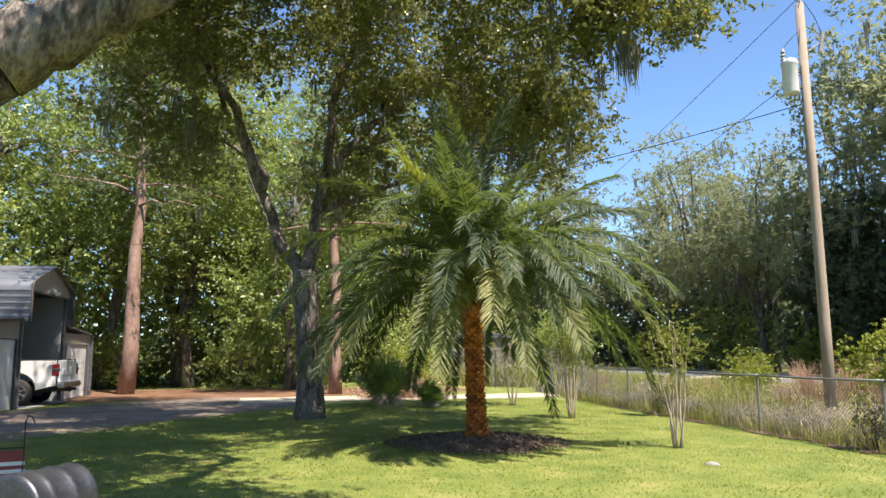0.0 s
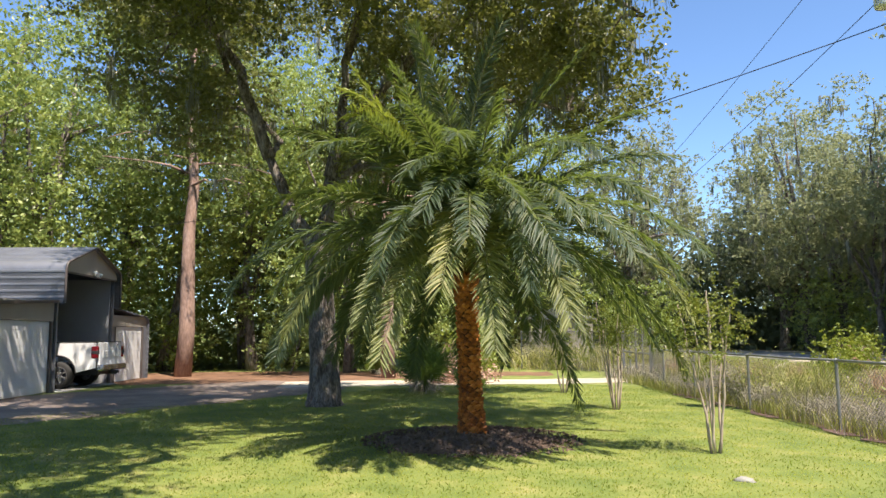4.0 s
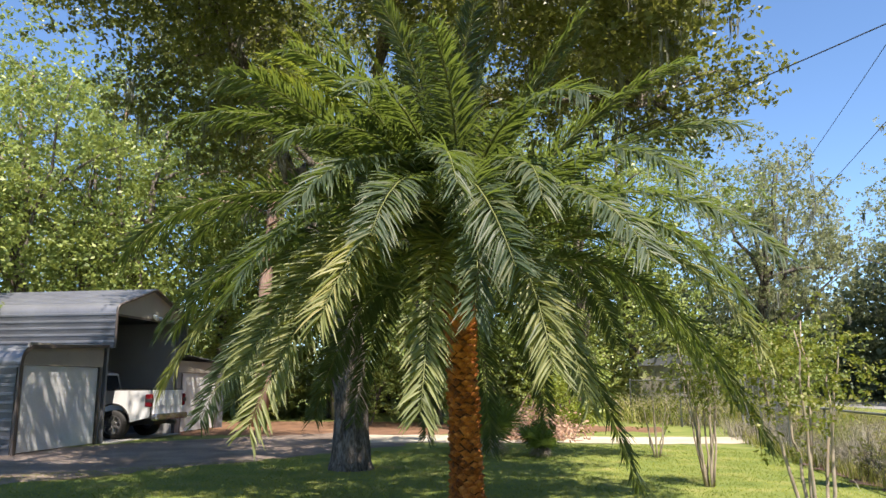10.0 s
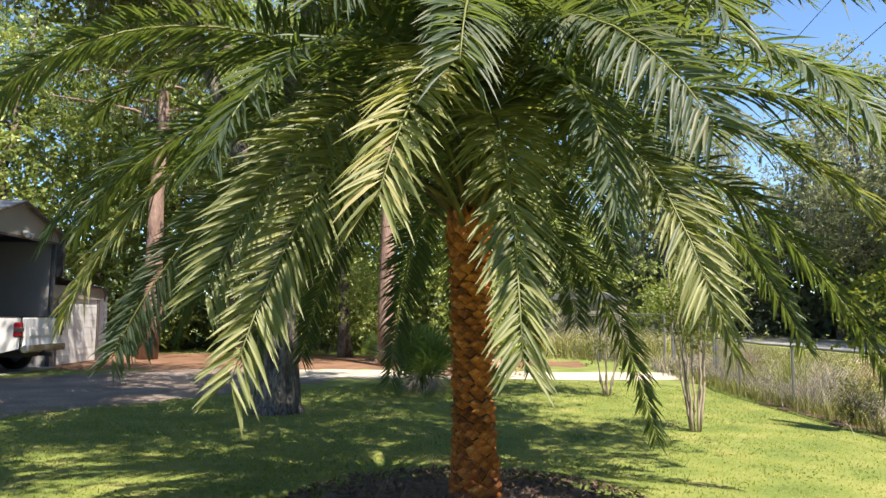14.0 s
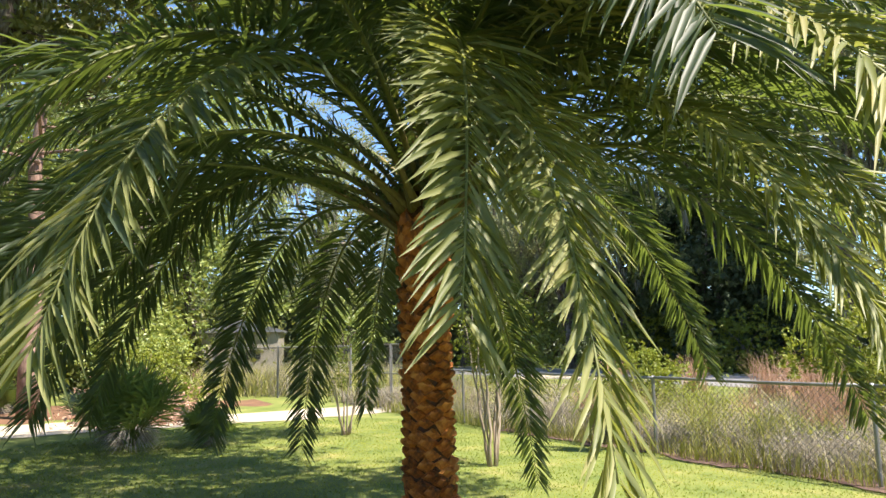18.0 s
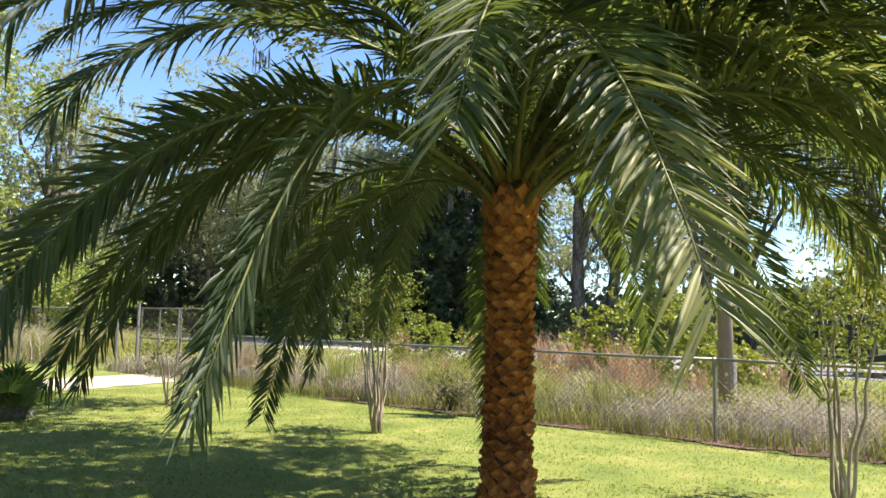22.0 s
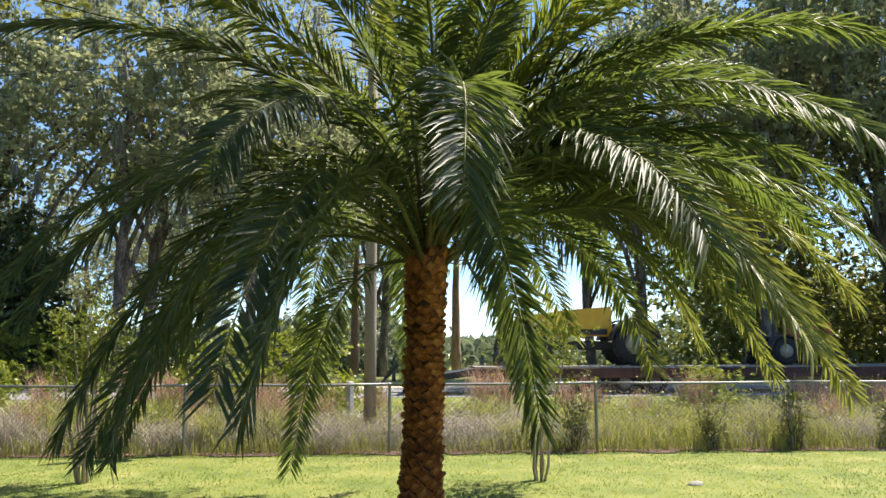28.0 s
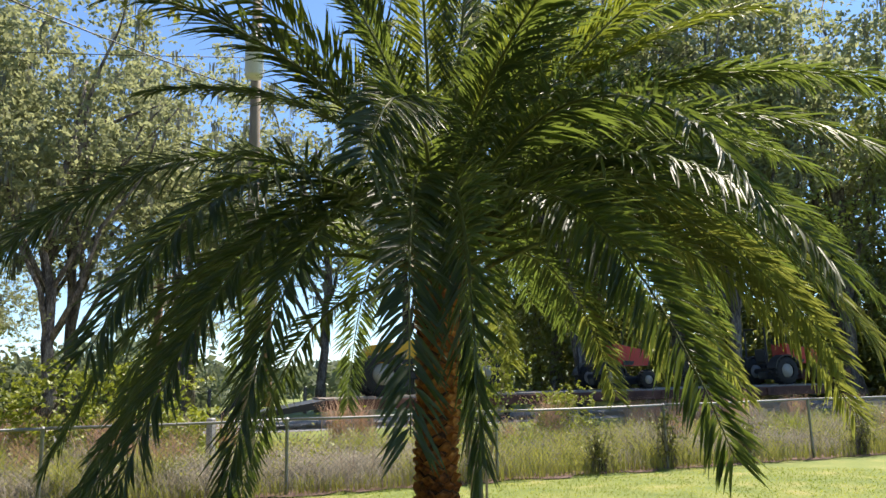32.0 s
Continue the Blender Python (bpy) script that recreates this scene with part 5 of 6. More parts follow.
# ---- pickup truck ----
def wheel(parent, c, side, r=0.41):
    """A wheel on the local y axis; side: +1 or -1 outward."""
    m = Matrix.Translation(c) @ Euler((radians(90), 0, 0)).to_matrix().to_4x4()
    ob = part("wheel", MB().lathe([(r * 0.62, -0.12), (r * 0.93, -0.135), (r, -0.09), (r, 0.09), (r * 0.93, 0.135), (r * 0.62, 0.12)], 28, m, False), M_TYRE, parent, "", True)
    y = -side * 0.125
    rim = MB().lathe([(r * 0.66, y * 0.2), (r * 0.66, y), (r * 0.58, y * 1.04), (r * 0.56, y * 0.6), (0.06, y * 0.5), (0.055, y * 0.95), (0.02, y)], 24, m)
    for k in range(7):
        a = k * 2 * math.pi / 7
        p, q = Vector((0.05 * math.cos(a), 0.05 * math.sin(a), y * 0.85)), Vector((r * 0.6 * math.cos(a), r * 0.6 * math.sin(a), y * 0.92))
        rim.tube([m @ p, m @ q], [0.03, 0.022], 6)
    part("rim", rim, M_CHROME, ob, "bright spoked alloy rim")
    return ob


def truck():
    root = thing("pickup_truck", "white crew-cab pickup truck backed halfway under the carport", "truck")
    # local x: forward into the carport, y: to its left, z up; rear bumper at x = 0
    root.matrix_world = Matrix.Translation(bl(2.2, -0.78)) @ Matrix(((BD.x, -BF.x, 0, 0), (BD.y, -BF.y, 0, 0), (0, 0, 1, 0), (0, 0, 0, 1)))
    w = 1.0
    for sg in (1, -1):
        # bed side with wheel arch cut
        arch = [(1.18 + 0.5 * math.cos(radians(a)), 0.48 + 0.5 * math.sin(radians(a))) for a in range(180, -1, -15)]
        poly = [(0.12, 0.62), (0.12, 1.36), (2.0, 1.36), (2.0, 0.48)] + arch[::-1]
        part("bed_side", MB().prism([(x, sg * (w - 0.09), z) for x, z in poly], (0, 0, 0), (0, sg * 0.09, 0)), M_PAINT, root)
        part("bed_rail", MB().box((1.06, sg * (w - 0.06), 1.375), (1.88, 0.11, 0.035), None, 0.012), M_BLACK, root)
        part("wheel_arch", MB().tube([(1.18 + 0.51 * math.cos(radians(a)), sg * (w + 0.005), 0.48 + 0.51 * math.sin(radians(a))) for a in range(180, -1, -12)], 0.022, 6), M_BLACK, root)
        tl = part("taillight", MB().box((0.14, sg * (w - 0.05), 1.08), (0.2, 0.14, 0.36), None, 0.03), M_REDL, root, "red and dark tail lamp")
        part("lamp_insert", MB().box((0.12, sg * (w - 0.04), 1.08), (0.2, 0.135, 0.12), None, 0.02), M_BLACK, tl)
        wheel(root, (1.18, sg * 0.86, 0.41), sg)
        wheel(root, (4.85, sg * 0.86, 0.41), sg)
        part("door_side", MB().prism([(x, sg * (w - 0.08), z) for x, z in ((2.02, 0.5), (4.2, 0.5), (4.2, 1.2), (2.02, 1.25))], (0, 0, 0), (0, sg * 0.08, 0)), M_PAINT, root)
        part("front_fender", MB().prism([(x, sg * (w - 0.1), z) for x, z in ((4.22, 0.95), (5.75, 0.95), (5.7, 1.15), (4.22, 1.2))], (0, 0, 0), (0, sg * 0.1, 0)), M_PAINT, root)
        part("side_window", MB().prism([(x, sg * (w - 0.2), z) for x, z in ((2.15, 1.27), (4.1, 1.24), (3.6, 1.78), (2.3, 1.82))], (0, 0, 0), (0, sg * 0.03, 0)), M_GLASSD, root)
    gate_o = part("tailgate", MB().box((0.09, 0, 1.02), (0.09, 1.62, 0.7), None, 0.02), M_PAINT, root, "white tailgate")
    part("tailgate_strip", MB().box((0.035, 0, 1.02), (0.02, 1.2, 0.2), None, 0.008), M_PAINT, gate_o)
    part("bed_floor", MB().box((1.05, 0, 0.72), (1.85, 1.7, 0.06)), M_BLACK, root)
    part("bumper", MB().box((0.0, 0, 0.62), (0.2, 1.86, 0.18), None, 0.04), M_CHROME, root, "chrome rear bumper")
    part("hitch", MB().box((-0.06, 0, 0.48), (0.3, 0.12, 0.1), None, 0.02), M_BLACK, root)
    part("exhaust", MB().tube([(0.5, -0.6, 0.42), (0.1, -0.62, 0.4)], 0.04, 10), M_GALV, root)
    part("cab", MB().prism([(x, -(w - 0.18), z) for x, z in ((2.02, 0.55), (4.2, 0.55), (4.2, 1.2), (3.62, 1.84), (3.3, 1.93), (2.5, 1.93), (2.2, 1.86), (2.02, 1.3))], (0, 0, 0), (0, 2 * (w - 0.18), 0)), M_PAINT, root, "white cab")
    part("rear_window", MB().prism([(x, -0.68, z) for x, z in ((2.0, 1.38), (2.03, 1.38), (2.17, 1.8), (2.14, 1.8))], (0, 0, 0), (0, 1.36, 0)), M_GLASSD, root)
    part("bonnet", MB().box((5.0, 0, 1.05), (1.5, 1.7, 0.3), None, 0.08), M_PAINT, root)
    part("grille", MB().box((5.78, 0, 0.85), (0.1, 1.8, 0.55), None, 0.04), M_BLACK, root)
    part("chassis", MB().box((2.9, 0, 0.48), (5.4, 1.0, 0.16)).tube([(1.18, -0.8, 0.41), (1.18, 0.8, 0.41)], 0.08, 8), M_BLACK, root)


truck()


# ---- flatbed trailer with farm machines across the fence ----
TX = Matrix.Translation(fl(0, 10.4, ROAD_Z)) @ Matrix(((FU.x, FN.x, 0, 0), (FU.y, FN.y, 0, 0), (0, 0, 1, 0), (0, 0, 0, 1)))


def big_wheel(parent, c, r, w, rim_mat):
    m = Matrix.Translation(c) @ Euler((radians(90), 0, 0)).to_matrix().to_4x4()
    ob = part("wheel", MB().lathe([(r * 0.55, -w / 2), (r * 0.9, -w / 2), (r, -w * 0.36), (r, w * 0.36), (r * 0.9, w / 2), (r * 0.55, w / 2)], 26, m, False), M_TYRE, parent, "", True)
    lug = MB()
    for k in range(18):
        a = k * 2 * math.pi / 18
        for sg in (-1, 1):
            q = Matrix.Translation(c) @ Euler((0, -a + 0.1 * sg, 0)).to_matrix().to_4x4() @ Matrix.Translation((r * 0.99, sg * w * 0.22, 0))
            lug.box(q.translation, (0.07, w * 0.42, 0.05), q.to_3x3())
    part("tread", lug, M_TYRE, ob)
    part("rim", MB().lathe([(r * 0.5, -w * 0.42), (r * 0.5, -w * 0.2), (0.12, -w * 0.15), (0.1, -w * 0.3), (0.1, w * 0.3), (0.12, w * 0.15), (r * 0.5, w * 0.2), (r * 0.5, w * 0.42)], 22, m), rim_mat, ob, "pale wheel rim", True)
    return ob


def trailer():
    root = thing("flatbed_trailer", "long rusty flatbed trailer parked on the road with loading ramps", "trailer")
    root.matrix_world = TX
    x0, x1, dz = 2.0, 19.0, 0.74
    part("side_beam", MB().box(((x0 + x1) / 2, -1.2, dz - 0.14), (x1 - x0, 0.1, 0.28), None, 0.02), M_RUST, root, "reddish steel side beam")
    part("side_beam", MB().box(((x0 + x1) / 2, 1.2, dz - 0.14), (x1 - x0, 0.1, 0.28), None, 0.02), M_RUST, root)
    n = 58
    for i in range(n):
        part("deck_plank", MB().box((x0 + (i + 0.5) * (x1 - x0) / n, 0, dz + 0.02), ((x1 - x0) / n - 0.02, 2.45, 0.05)), M_PLANK, root)
    for k in range(3):
        for sg in (-1, 1):
            big_wheel(root, (5.4 + k * 0.85, sg * 0.95, 0.34), 0.34, 0.26, M_RIM)
    part("gooseneck", MB().box((19.8, 0, 1.1), (2.2, 1.0, 0.35), None, 0.05), M_RUST, root)
    part("beaver_tail", MB().prism([(x0, -1.2, dz), (x0, -1.2, dz - 0.2), (x0 - 2.0, -1.2, 0.3), (x0 - 2.0, -1.2, 0.42)], (0, 0, 0), (0, 2.4, 0)), M_BLACK, root, "sloping black tail of the deck")
    for sg in (-0.8, 0.8):
        xr = x0 - 2.0
        ramp_o = part("ramp", MB().box((xr, sg - 0.3, 1.3), (0.1, 0.07, 2.0)).box((xr, sg + 0.3, 1.3), (0.1, 0.07, 2.0)), M_BLACK, root, "black ladder ramp folded upright")
        for i in range(10):
            part("rung", MB().box((xr, sg, 0.42 + 0.19 * i), (0.07, 0.54, 0.05)), M_BLACK, ramp_o)
        part("ramp_brace", MB().tube([(xr - 0.65, sg, 0.34), (xr, sg, 1.05)], 0.04, 6), M_BLACK, root)
    for i in range(9):
        part("stake_pocket", MB().box((x0 + 0.5 + i * 2.0, -1.28, dz - 0.14), (0.12, 0.06, 0.22)), M_RUST, root)


trailer()


def machine(x, label, name, body_mat, r_back, r_front, long, hood_h, flip=1, canopy=False):
    root = thing(name, label, "farm machine", group="machines on the trailer")
    root.matrix_world = TX @ Matrix.Translation((x, 0, 0.79)) @ Matrix.Diagonal((flip, 1, 1, 1))
    for sg in (-1, 1):
        big_wheel(root, (0, sg * 0.75, r_back), r_back, 0.36, M_RIM)
        big_wheel(root, (long, sg * 0.72, r_front), r_front, 0.3, M_RIM)
        arc_o = [(r_back * 1.18 * math.cos(radians(a)), r_back + r_back * 1.18 * math.sin(radians(a))) for a in range(10, 171, 16)]
        arc_i = [(r_back * 1.1 * math.cos(radians(a)), r_back + r_back * 1.1 * math.sin(radians(a))) for a in range(170, 9, -16)]
        part("mudguard", MB().prism([(a, 0, b) for a, b in arc_o + arc_i], (0, sg * 0.55, 0), (0, sg * 0.95, 0)), M_BLACK, root)
        part("side_panel", MB().prism([(a, sg * 0.37, b) for a, b in ((0.7, hood_h * 0.52), (long * 0.8, hood_h * 0.52), (long * 0.84, hood_h * 0.6), (0.7, hood_h * 0.62))], (0, 0, 0), (0, sg * 0.03, 0)), M_BLACK, root, "black louvred side panel")
    low = hood_h * 0.5
    part("hood", MB().prism([(a, -0.36, b) for a, b in ((0.55, low), (long + 0.3, low), (long + 0.42, hood_h * 0.7), (long + 0.3, hood_h * 0.84), (long * 0.6, hood_h * 0.95), (0.55, hood_h))], (0, 0, 0), (0, 0.72, 0)), body_mat, root, "painted engine hood")
    part("grille", MB().box((long + 0.4, 0, hood_h * 0.62), (0.06, 0.56, hood_h * 0.2), None, 0.01), M_BLACK, root)
    part("front_axle", MB().tube([(long, -0.62, r_front), (long, 0.62, r_front)], 0.07, 8), M_BLACK, root)
    part("rear_axle", MB().tube([(0, -0.6, r_back), (0, 0.6, r_back)], 0.1, 8), M_BLACK, root)
    part("chassis", MB().box((long / 2, 0, r_front * 0.95), (long + 0.6, 0.42, 0.26), None, 0.04), M_BLACK, root)
    part("seat_base", MB().box((-0.05, 0, r_back * 1.55), (0.46, 0.5, 0.12), None, 0.04), M_BLACK, root)
    part("seat_back", MB().box((-0.28, 0, r_back * 1.55 + 0.28), (0.1, 0.48, 0.46), None, 0.04), M_BLACK, root)
    part("steering_wheel", MB().tube([(0.42 + 0.06 * math.sin(a), 0.18 * math.cos(a), hood_h + 0.12 + 0.15 * math.sin(a)) for a in [i * math.pi / 8 for i in range(17)]], 0.015, 6), M_BLACK, root)
    part("steering_column", MB().tube([(0.6, 0, hood_h * 0.9), (0.42, 0, hood_h + 0.12)], 0.025, 6), M_BLACK, root)
    if canopy:
        for cy in (-0.5, 0.5):
            part("roll_bar", MB().tube([(-0.45, cy, r_back * 1.1), (-0.45, cy, r_back + 1.45)], 0.035, 6), M_BLACK, root)
        part("roll_bar_top", MB().tube([(-0.45, -0.5, r_back + 1.45), (-0.45, 0.5, r_back + 1.45)], 0.035, 6), M_BLACK, root)
    part("exhaust", MB().tube([(1.1, 0.25, hood_h * 0.9), (1.1, 0.25, hood_h + 0.4)], 0.03, 8), M_BLACK, root)


machine(6.65, "yellow tractor with large dark tyres and pale rims on the trailer", "yellow_tractor", M_YELLOW, 0.63, 0.62, 2.95, 1.72, -1, True)
machine(11.0, "small red tractor standing on the trailer", "red_tractor", M_RED, 0.4, 0.28, 1.3, 1.45, 1, True)
machine(17.7, "dark red tractor at the trailer's front end", "red_tractor", M_RED, 0.46, 0.32, 1.5, 1.4, 1, True)


# ---- small things ----
def lawn_stone(at, s):
    m, rnd = MB(), random.Random(4)
    vs = []
    for j in range(5):
        for k in range(9):
            a, b = k * 2 * math.pi / 9, (j + 0.5) / 5 * math.pi
            q = s * (1 + rnd.uniform(-0.18, 0.18))
            vs.append((q * math.sin(b) * math.cos(a) * 1.3, q * math.sin(b) * math.sin(a), q * math.cos(b) * 0.55 + 0.02))
    m.add(vs, [(j * 9 + k, j * 9 + (k + 1) % 9, (j + 1) * 9 + (k + 1) % 9, (j + 1) * 9 + k) for j in range(4) for k in range(9)] + [tuple(range(9))[::-1], tuple(range(36, 45))])
    ob = part("lawn_stone", m, M_STONE, None, "", True)
    ob.location = at
    tagged(ob, "small pale grey stone lying in the grass", "stone")


lawn_stone((3.97, -0.64, -0.02), 0.085)


def steel_bin():
    root = thing("steel_drum", "ribbed galvanised steel drum lying sideways on a black stand", "drum")
    base = Vector((2.62, -8.86, 0))
    root.matrix_world = Matrix.Translation(base + Vector((0, 0, 0.74))) @ Matrix.Diagonal((0.78, 0.78, 0.78, 1)) @ Euler((radians(90), 0, radians(16))).to_matrix().to_4x4()
    part("shell", MB().lathe([(0.2, -0.24), (0.235, -0.25), (0.24, -0.23), (0.228, -0.2), (0.228, -0.09), (0.24, -0.075), (0.228, -0.06), (0.228, 0.09), (0.24, 0.105), (0.228, 0.12), (0.228, 0.22), (0.238, 0.24), (0.2, 0.25)], 36), M_ZINC, root, "", True)
    part("end_plate", MB().lathe([(0.01, 0.238), (0.2, 0.238), (0.2, 0.245), (0.01, 0.247)], 30), M_RUST, root, "rusty brown end plate")
    part("end_plate", MB().lathe([(0.01, -0.238), (0.2, -0.238), (0.2, -0.245), (0.01, -0.247)], 30), M_RUST, root)
    for x in (-0.16, 0.16):
        for y in (-0.17, 0.17):
            part("stand_leg", MB().tube([(x, -0.18, y), (x * 1.2, -0.93, y)], 0.015, 6), M_BLACK, root)


steel_bin()


def garden_flag():
    root = thing("garden_flag", "small red and white striped garden flag on a thin black hook", "flag", (-0.93, -7.07, 0), rz=60)
    part("hook", MB().tube([(0, 0, -0.1), (0, 0, 0.86), (0.02, 0, 0.92), (0.06, 0, 0.9), (0.08, 0, 0.84)], 0.008, 6), M_BLACK, root)
    part("crossbar", MB().tube([(-0.26, 0, 0.62), (0.02, 0, 0.62)], 0.006, 6), M_BLACK, root)
    for i in range(8):
        part("stripe", MB().box((-0.11, 0.004 * math.sin(i), 0.33 + i * 0.036), (0.25, 0.006, 0.036)), M_FADED if i % 2 or i > 5 else M_DOOR, root)


garden_flag()


def brush_pile(at):
    root = thing("brush_pile", "heap of brown dead branches and leaves by the track", "brush pile", at)
    rnd = random.Random(12)
    mb = MB()
    for i in range(140):
        a, r = rnd.uniform(0, 6.28), rnd.uniform(0, 1.3)
        p = Vector((r * math.cos(a), r * math.sin(a), rnd.uniform(0.0, 0.9 * (1 - r / 1.5))))
        d = Vector((rnd.uniform(-1, 1), rnd.uniform(-1, 1), rnd.uniform(-0.3, 0.5))).normalized() * rnd.uniform(0.3, 0.8)
        mb.tube([p, p + d * 0.5 + Vector((0, 0, 0.03)), p + d], [0.014, 0.01, 0.004], 4)
    tagged(part("branchwork", mb, M_BARK_PINE, root), kind="stuff")
    c = np.stack([rng.normal(size=2500) * 0.6, rng.normal(size=2500) * 0.6, np.abs(rng.normal(size=2500)) * 0.3], 1)
    tagged(part("dead_leaves", array_mesh("dead_leaves", leaf_quads(c, 0.06), 4, M_TAN), None, root), kind="stuff")


brush_pile((-8.9, 9.9, 0))


def fan_palm(at, s, seed, rz=0):
    rnd = random.Random(seed)
    root = thing("saw_palmetto", "low clump of stiff fan-leaved palmetto beside the track", "shrub", at, "palmettos", rz=rz)
    for i in range(34):
        az, el = i * 2.4, 0.5 + 1.0 * rnd.random() ** 0.6
        ln = s * rnd.uniform(0.4, 0.78)
        d = Vector((math.cos(az) * math.cos(el), math.sin(az) * math.cos(el), math.sin(el)))
        hub = d * ln + Vector((0, 0, -0.08 * ln))
        mb = MB().tube([(0, 0, 0.05), d * ln * 0.5 + Vector((0, 0, 0.03)), hub], [0.012, 0.01, 0.007], 5)
        side = d.cross(Vector((0, 0, 1))).normalized()
        up = side.cross(d)
        for k in range(15):
            a = (k - 7) / 7 * 1.9
            q = d * math.cos(a) + side * math.sin(a) + up * 0.1
            wv = q.cross(up).normalized() * 0.02
            l2 = s * 0.46 * rnd.uniform(0.8, 1.05)
            mb.add([hub, hub + q * l2 * 0.5 - wv, hub + q * l2 + Vector((0, 0, -0.06)), hub + q * l2 * 0.5 + wv], [(0, 1, 2, 3)])
        part("fan_leaf", mb, M_FAN, root)
    n = 260
    a = np.array([rnd.uniform(0, 6.28) for _ in range(n)])
    q = np.stack([0.16 * s * np.cos(a), 0.16 * s * np.sin(a), np.array([rnd.uniform(0.04, 0.22) * s for _ in range(n)])], 1)
    out = np.stack([np.cos(a), np.sin(a), np.full(n, -1.35)], 1)
    tagged(part("dead_thatch", array_mesh("dead_thatch", strands(q, np.full(n, 0.2 * s), np.full(n, 0.008), out), 5, M_GREYWEED, BLADE), None, root, "dry tan thatch round the foot"), kind="stuff")


fan_palm((-6.3, 5.9, 0), 1.5, 3)
fan_palm((-7.2, 6.7, 0), 1.15, 5)
fan_palm((-14.5, 12.0, 0), 0.9, 7)
fan_palm((-5.3, 6.5, 0), 0.8, 9)


# ---- grasses ----
def blades(name, pts, h, w, lean_amt, mat, label, cat, hs=0.4):
    n = len(pts)
    a = rng.uniform(0, 2 * math.pi, n)
    lean = np.stack([np.cos(a), np.sin(a), 0 * a], 1) * (lean_amt * rng.uniform(0.2, 1.4, n))[:, None]
    hh = h * rng.uniform(1 - hs, 1 + hs, n)
    ob = new(name, array_mesh(name, strands(pts, hh, w * rng.uniform(0.7, 1.3, n), lean), 5, mat, BLADE))
    return tagged(ob, label, cat, kind="stuff")


def scatter(n, x0, x1, y0, y1):
    return np.stack([rng.uniform(x0, x1, n), rng.uniform(y0, y1, n), np.zeros(n)], 1)


def fence_side(p):
    return (p[:, 0] - FO.x) * FN.x + (p[:, 1] - FO.y) * FN.y


lp = scatter(210000, -9.5, 8.5, -10.5, 11)
keep = (fence_side(lp) < 0.1) & (np.hypot(lp[:, 0] - 0.05, (lp[:, 1] + 0.1)) > 1.02) & (lp[:, 0] > -8.7 + 0.05 * lp[:, 1]) & (lp[:, 1] < 9.5 + 0.9 * (lp[:, 0] + 6.5))
lp = lp[keep]
mottle = sum(np.sin(k * (lp[:, 0] * math.cos(a) + lp[:, 1] * math.sin(a)) + 5 * a) for k, a in ((1.7, 0.4), (2.6, 1.3), (3.9, 2.2), (4.4, 2.9), (6.1, 0.9), (7.3, 1.8))) * 0.6 + rng.normal(size=len(lp)) * 0.9
blades("lawn_grass", lp[mottle > -0.2], 0.015, 0.0052, 2.0, M_GRASS, "short mown grass blades on the lawn", "grass")
blades("lawn_grass", lp[mottle <= -0.2], 0.021, 0.0052, 1.6, M_TUFT, "darker thicker patches of mown grass on the lawn", "grass")


def strip(n, u0, u1, n0, n1):
    u, m = rng.uniform(u0, u1, n), rng.uniform(n0, n1, n)
    return np.stack([FO.x + FU.x * u + FN.x * m, FO.y + FU.y * u + FN.y * m, np.zeros(n)], 1)


edge = strip(5000, -12, 16, -0.15, 0.25)
blades("fence_line_grass", edge, 0.22, 0.006, 0.5, M_WEED, "uncut grass along the foot of the fence", "grass", 0.7)


def clumps(n_c, per, u0, u1, n0, n1, spread):
    c = strip(n_c, u0, u1, n0, n1)
    p = np.repeat(c, per, axis=0) + rng.normal(size=(n_c * per, 3)) * spread
    p[:, 2] = 0
    return p


def patchy(p, lo, hi, k=0.0):
    """Keeps the points where a slow wave over the plan lies between lo and hi."""
    w = np.sin(p[:, 0] * 0.9 + k) + np.sin(p[:, 1] * 1.1 - 2 * k) + np.sin(p[:, 0] * 2.3 - p[:, 1] * 1.7 + k)
    return p[(w > lo) & (w < hi)]


blades("weeds", patchy(np.concatenate([clumps(560, 60, 1.5, 18, 0.3, 4.0, 0.2), clumps(200, 60, -16, 1.5, 0.3, 4.0, 0.2)]), -0.6, 9), 0.36, 0.006, 0.8, M_WEED, "tangle of yellow-green weeds behind the fence", "weeds", 0.6)
blades("weeds", np.concatenate([patchy(clumps(240, 80, 2, 18, 0.3, 3.4, 0.22), -9, 0.1), clumps(560, 80, -16, 2.5, 0.3, 3.4, 0.22)]), 0.34, 0.0048, 1.5, M_GREYWEED, "dry grey-brown brambles and weed stalks behind the fence", "weeds", 0.6)
blades("weeds", clumps(480, 45, -28, 26, 3.6, 8.2, 0.3), 0.34, 0.009, 0.8, M_WEED, "rough weedy ground between fence and road", "weeds", 0.6)
blades("weeds", patchy(clumps(300, 60, -28, 26, 3.4, 7.8, 0.3), -9, 0.2, 1.0), 0.38, 0.006, 0.9, M_GREYWEED, "faded brown weed stalks below the road", "weeds", 0.6)
blades("dry_grass", clumps(12, 170, -14, 18, 0.8, 4.0, 0.12), 0.75, 0.005, 0.4, M_TAN, "clumps of dry pinkish-brown grass", "dry grass", 0.35)
blades("dry_grass", clumps(26, 150, -8, 20, 6.2, 7.8, 0.16), 0.85, 0.008, 0.4, M_TAN, "tall tan plume grass along the road edge", "dry grass", 0.35)
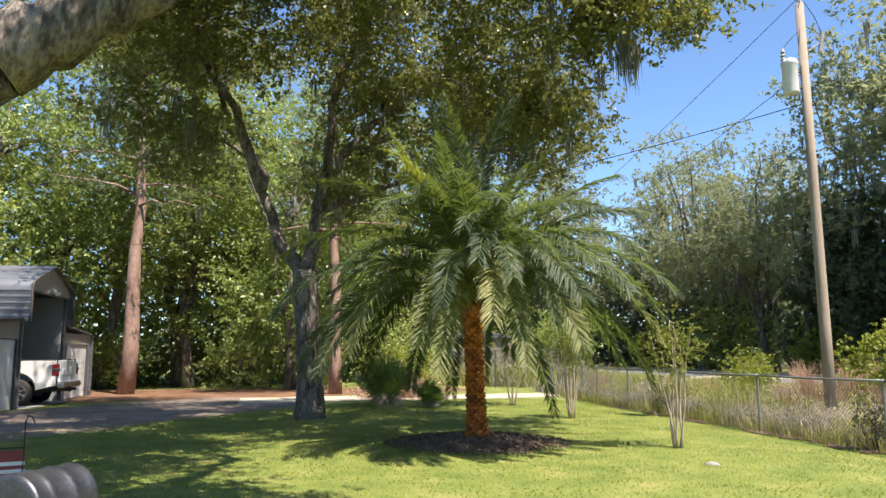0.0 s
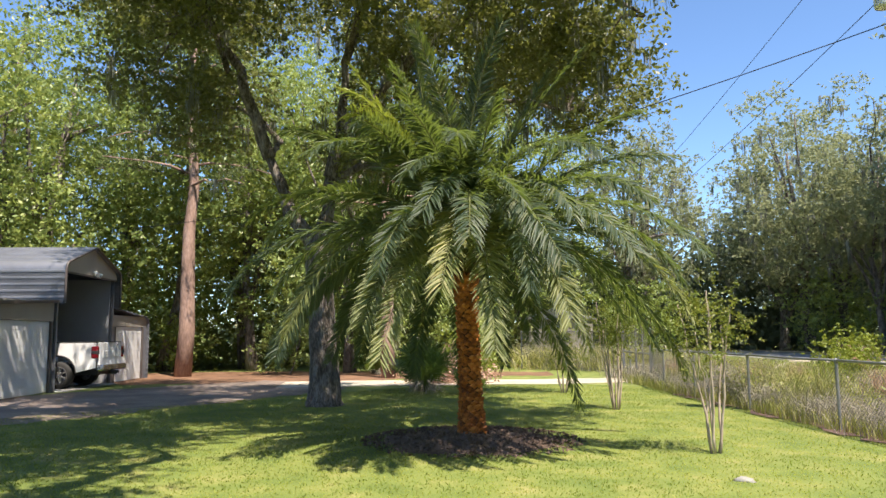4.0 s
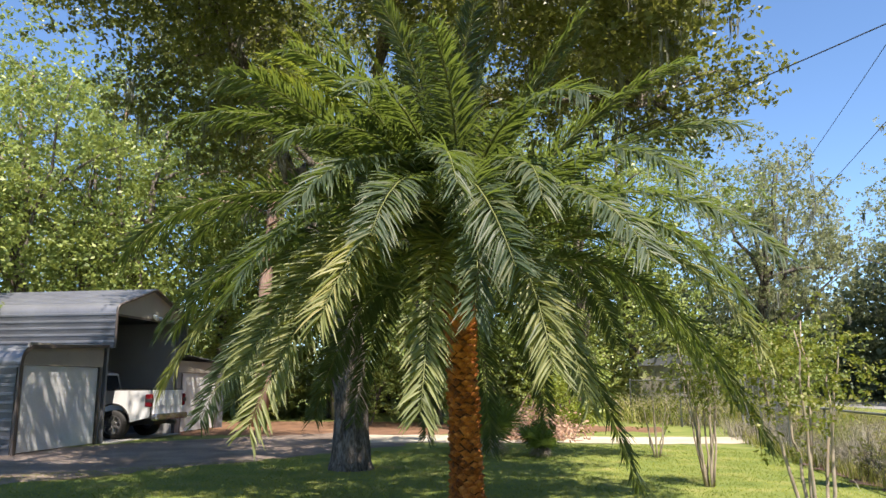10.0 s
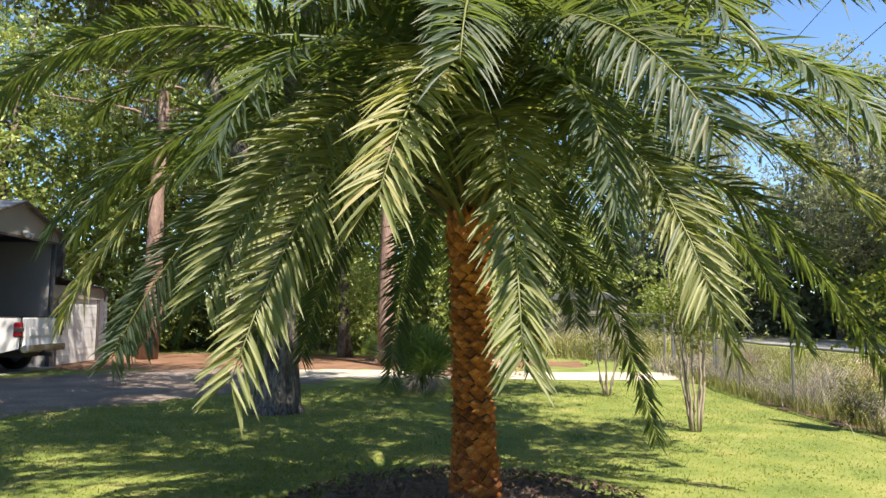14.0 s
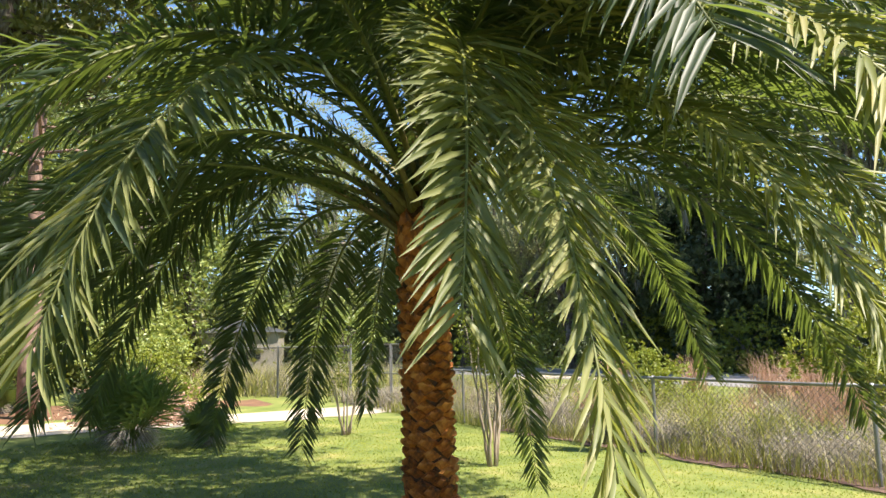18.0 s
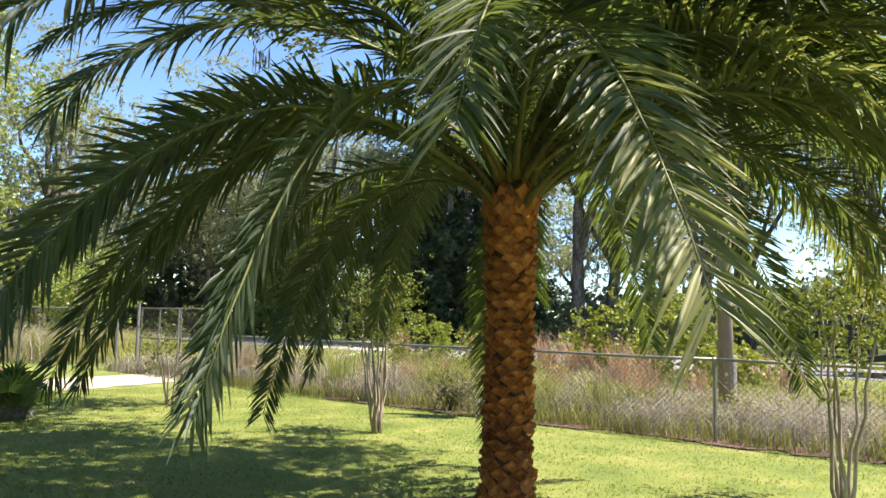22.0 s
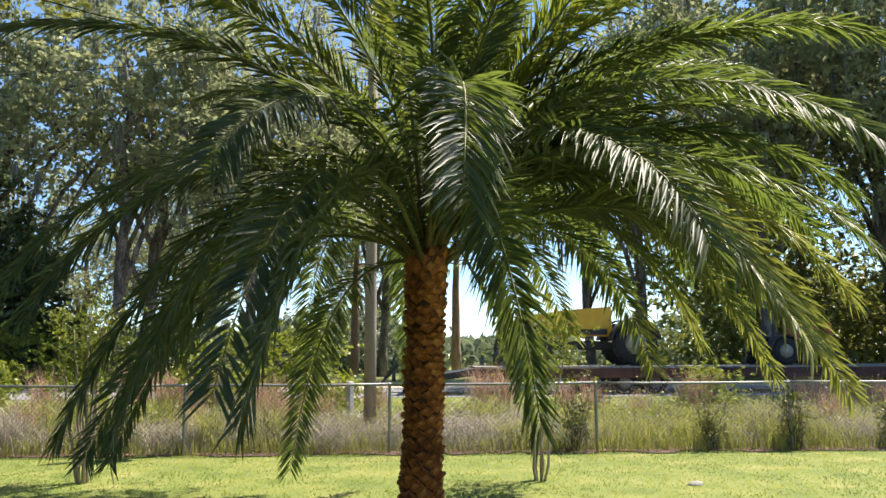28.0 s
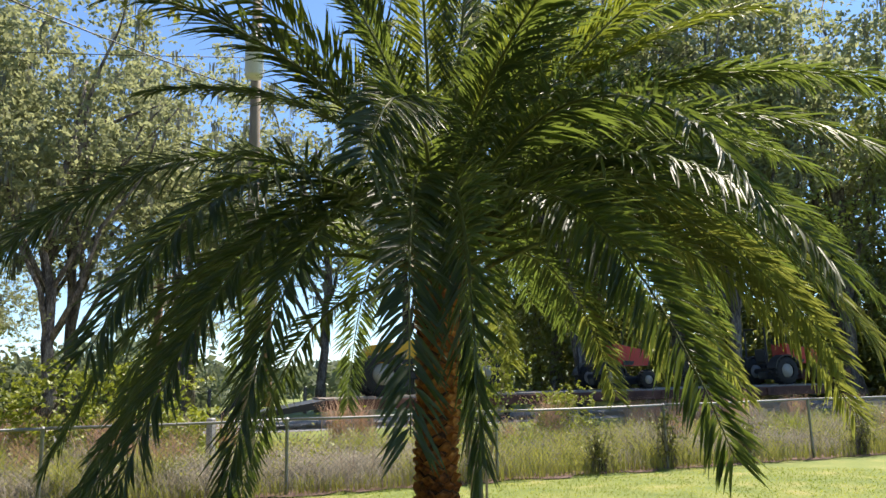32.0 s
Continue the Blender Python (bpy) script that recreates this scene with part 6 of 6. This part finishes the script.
for i in range(26):
    c = fl(rng.uniform(-13, 15), rng.uniform(0.5, 3.2))
    q = rng.normal(size=(240, 3)) * np.array([0.17, 0.17, 0]) + np.array(c)
    blades("weed_clump", q, rng.uniform(0.45, 0.85), 0.0055, 0.9, (M_WEED, M_GREYWEED, M_LIME)[i % 3], ("rank yellow-green weed clump behind the fence", "bleached dry weed clump behind the fence", "leafy bright green weed clump behind the fence")[i % 3], "weeds", 0.5)


def brush_points(n_c, per, spread):
    c = np.stack([rng.uniform(-13.5, -6.8, n_c), rng.uniform(18.8, 23.0, n_c), np.zeros(n_c)], 1)
    q = np.repeat(c, per, axis=0) + rng.normal(size=(n_c * per, 3)) * spread
    q[:, 2] = 0
    return q


blades("dry_brush", brush_points(70, 60, 0.7), 0.8, 0.01, 1.4, M_WEED, "rough yellow-green brush behind the side fence", "dry brush", 0.5)
blades("dry_brush", brush_points(26, 60, 0.6), 0.95, 0.009, 1.3, M_GREYWEED, "pale dry stalks behind the side fence", "dry brush", 0.45)
plume = []
for u, n in ((-11.5, 7.0), (-8.7, 7.0), (-6.6, 7.0), (-5.9, 7.2), (-5.3, 7.0), (-4.7, 6.8), (-2.7, 3.0), (-2.4, 3.3), (2.0, 7.0), (2.6, 7.2), (6.6, 5.0), (7.2, 6.0), (11.9, 5.0)):
    c = fl(u, n)
    q = rng.normal(size=(190, 3)) * 0.14 + np.array(c)
    q[:, 2] = 0.1 if n > 6.2 else 0.0
    plume.append(q)
blades("plume_grass", np.concatenate(plume), 1.0, 0.007, 0.5, M_TAN, "arching clumps of tan plume grass by the road", "dry grass", 0.4)


def fence_vine(u, h, seed):
    rnd = random.Random(seed)
    root = thing("fence_vine", "dark leafless brambles climbing the chain-link fence", "vine", fl(u, 0.12), "vines on the fence")
    mb, cl = MB(), []
    for i in range(34):
        a, b = Vector((rnd.uniform(-0.2, 0.2), rnd.uniform(-0.08, 0.12), -0.03)), Vector((rnd.uniform(-0.4, 0.4), rnd.uniform(-0.15, 0.2), h * rnd.uniform(0.5, 1.1)))
        mb.tube(limb_path(a, b, (rnd.uniform(-0.1, 0.1), 0, 0), 4, seed * 50 + i, 0.08), [0.009, 0.007, 0.006, 0.004, 0.002], 4)
        cl += [a.lerp(b, rnd.uniform(0.3, 1)) for _ in range(2)]
    tagged(part("stemwork", mb, M_BARK, root), kind="stuff")
    part("foliage", crown_mesh("foliage", np.array(cl), 16, 0.025, M_OAK, 0.08), None, root, "sparse dark green leaves")


for i, (u, h) in enumerate(((2.95, 1.0), (5.1, 0.7), (6.4, 0.95), (8.0, 0.8), (-4.2, 0.6), (10.6, 0.9))):
    fence_vine(u, h, 40 + i)


def field_fence():
    root = thing("field_fence", "weathered wooden post fence across the field", "fence")
    tops = []
    for i in range(14):
        p = fl(-26 + i * 4.2, 24 + 0.3 * math.sin(i * 1.7), 0.26)
        part("post", MB().tube([p, p + Vector((0, 0, 0.7)), p + Vector((0.02, 0, 1.2))], [0.09, 0.08, 0.075], 8), M_BARK, root)
        tops.append(p)
    for h in (0.5, 0.9, 1.1):
        part("wire", MB().tube([p + Vector((0, 0, h)) for p in tops], 0.008, 4), M_WIRE, root)


field_fence()
stick = MB()
rs = random.Random(6)
for i in range(420):
    p = fl(rs.uniform(-13, 16), rs.uniform(0.4, 3.0))
    h = rs.uniform(0.4, 0.95)
    stick.tube([p, p + Vector((rs.uniform(-0.15, 0.15), rs.uniform(-0.15, 0.15), h * 0.6)), p + Vector((rs.uniform(-0.35, 0.35), rs.uniform(-0.35, 0.35), h))], [0.006, 0.004, 0.002], 3, False)
tagged(part("dead_stems", stick, M_BARK_PINE), "leafless brown stems among the weeds", "dead stems", kind="stuff")
for n_c, per, mat, hi, lab in ((420, 50, M_WEED, 0.26, "dull green weed leaves behind the fence"), (150, 40, M_LIME, 0.3, "small bright green weed leaves"), (260, 50, M_GREYWEED, 0.2, "withered grey-brown leaves among the weeds")):
    wc = clumps(n_c, per, -15, 18, 0.4, 5.0, 0.16)
    wc[:, 2] = np.abs(rng.normal(size=len(wc))) * hi + 0.04
    tagged(new("weed_leaves", array_mesh("weed_leaves", leaf_quads(wc, 0.035), 4, mat)), lab, "weeds", kind="stuff")
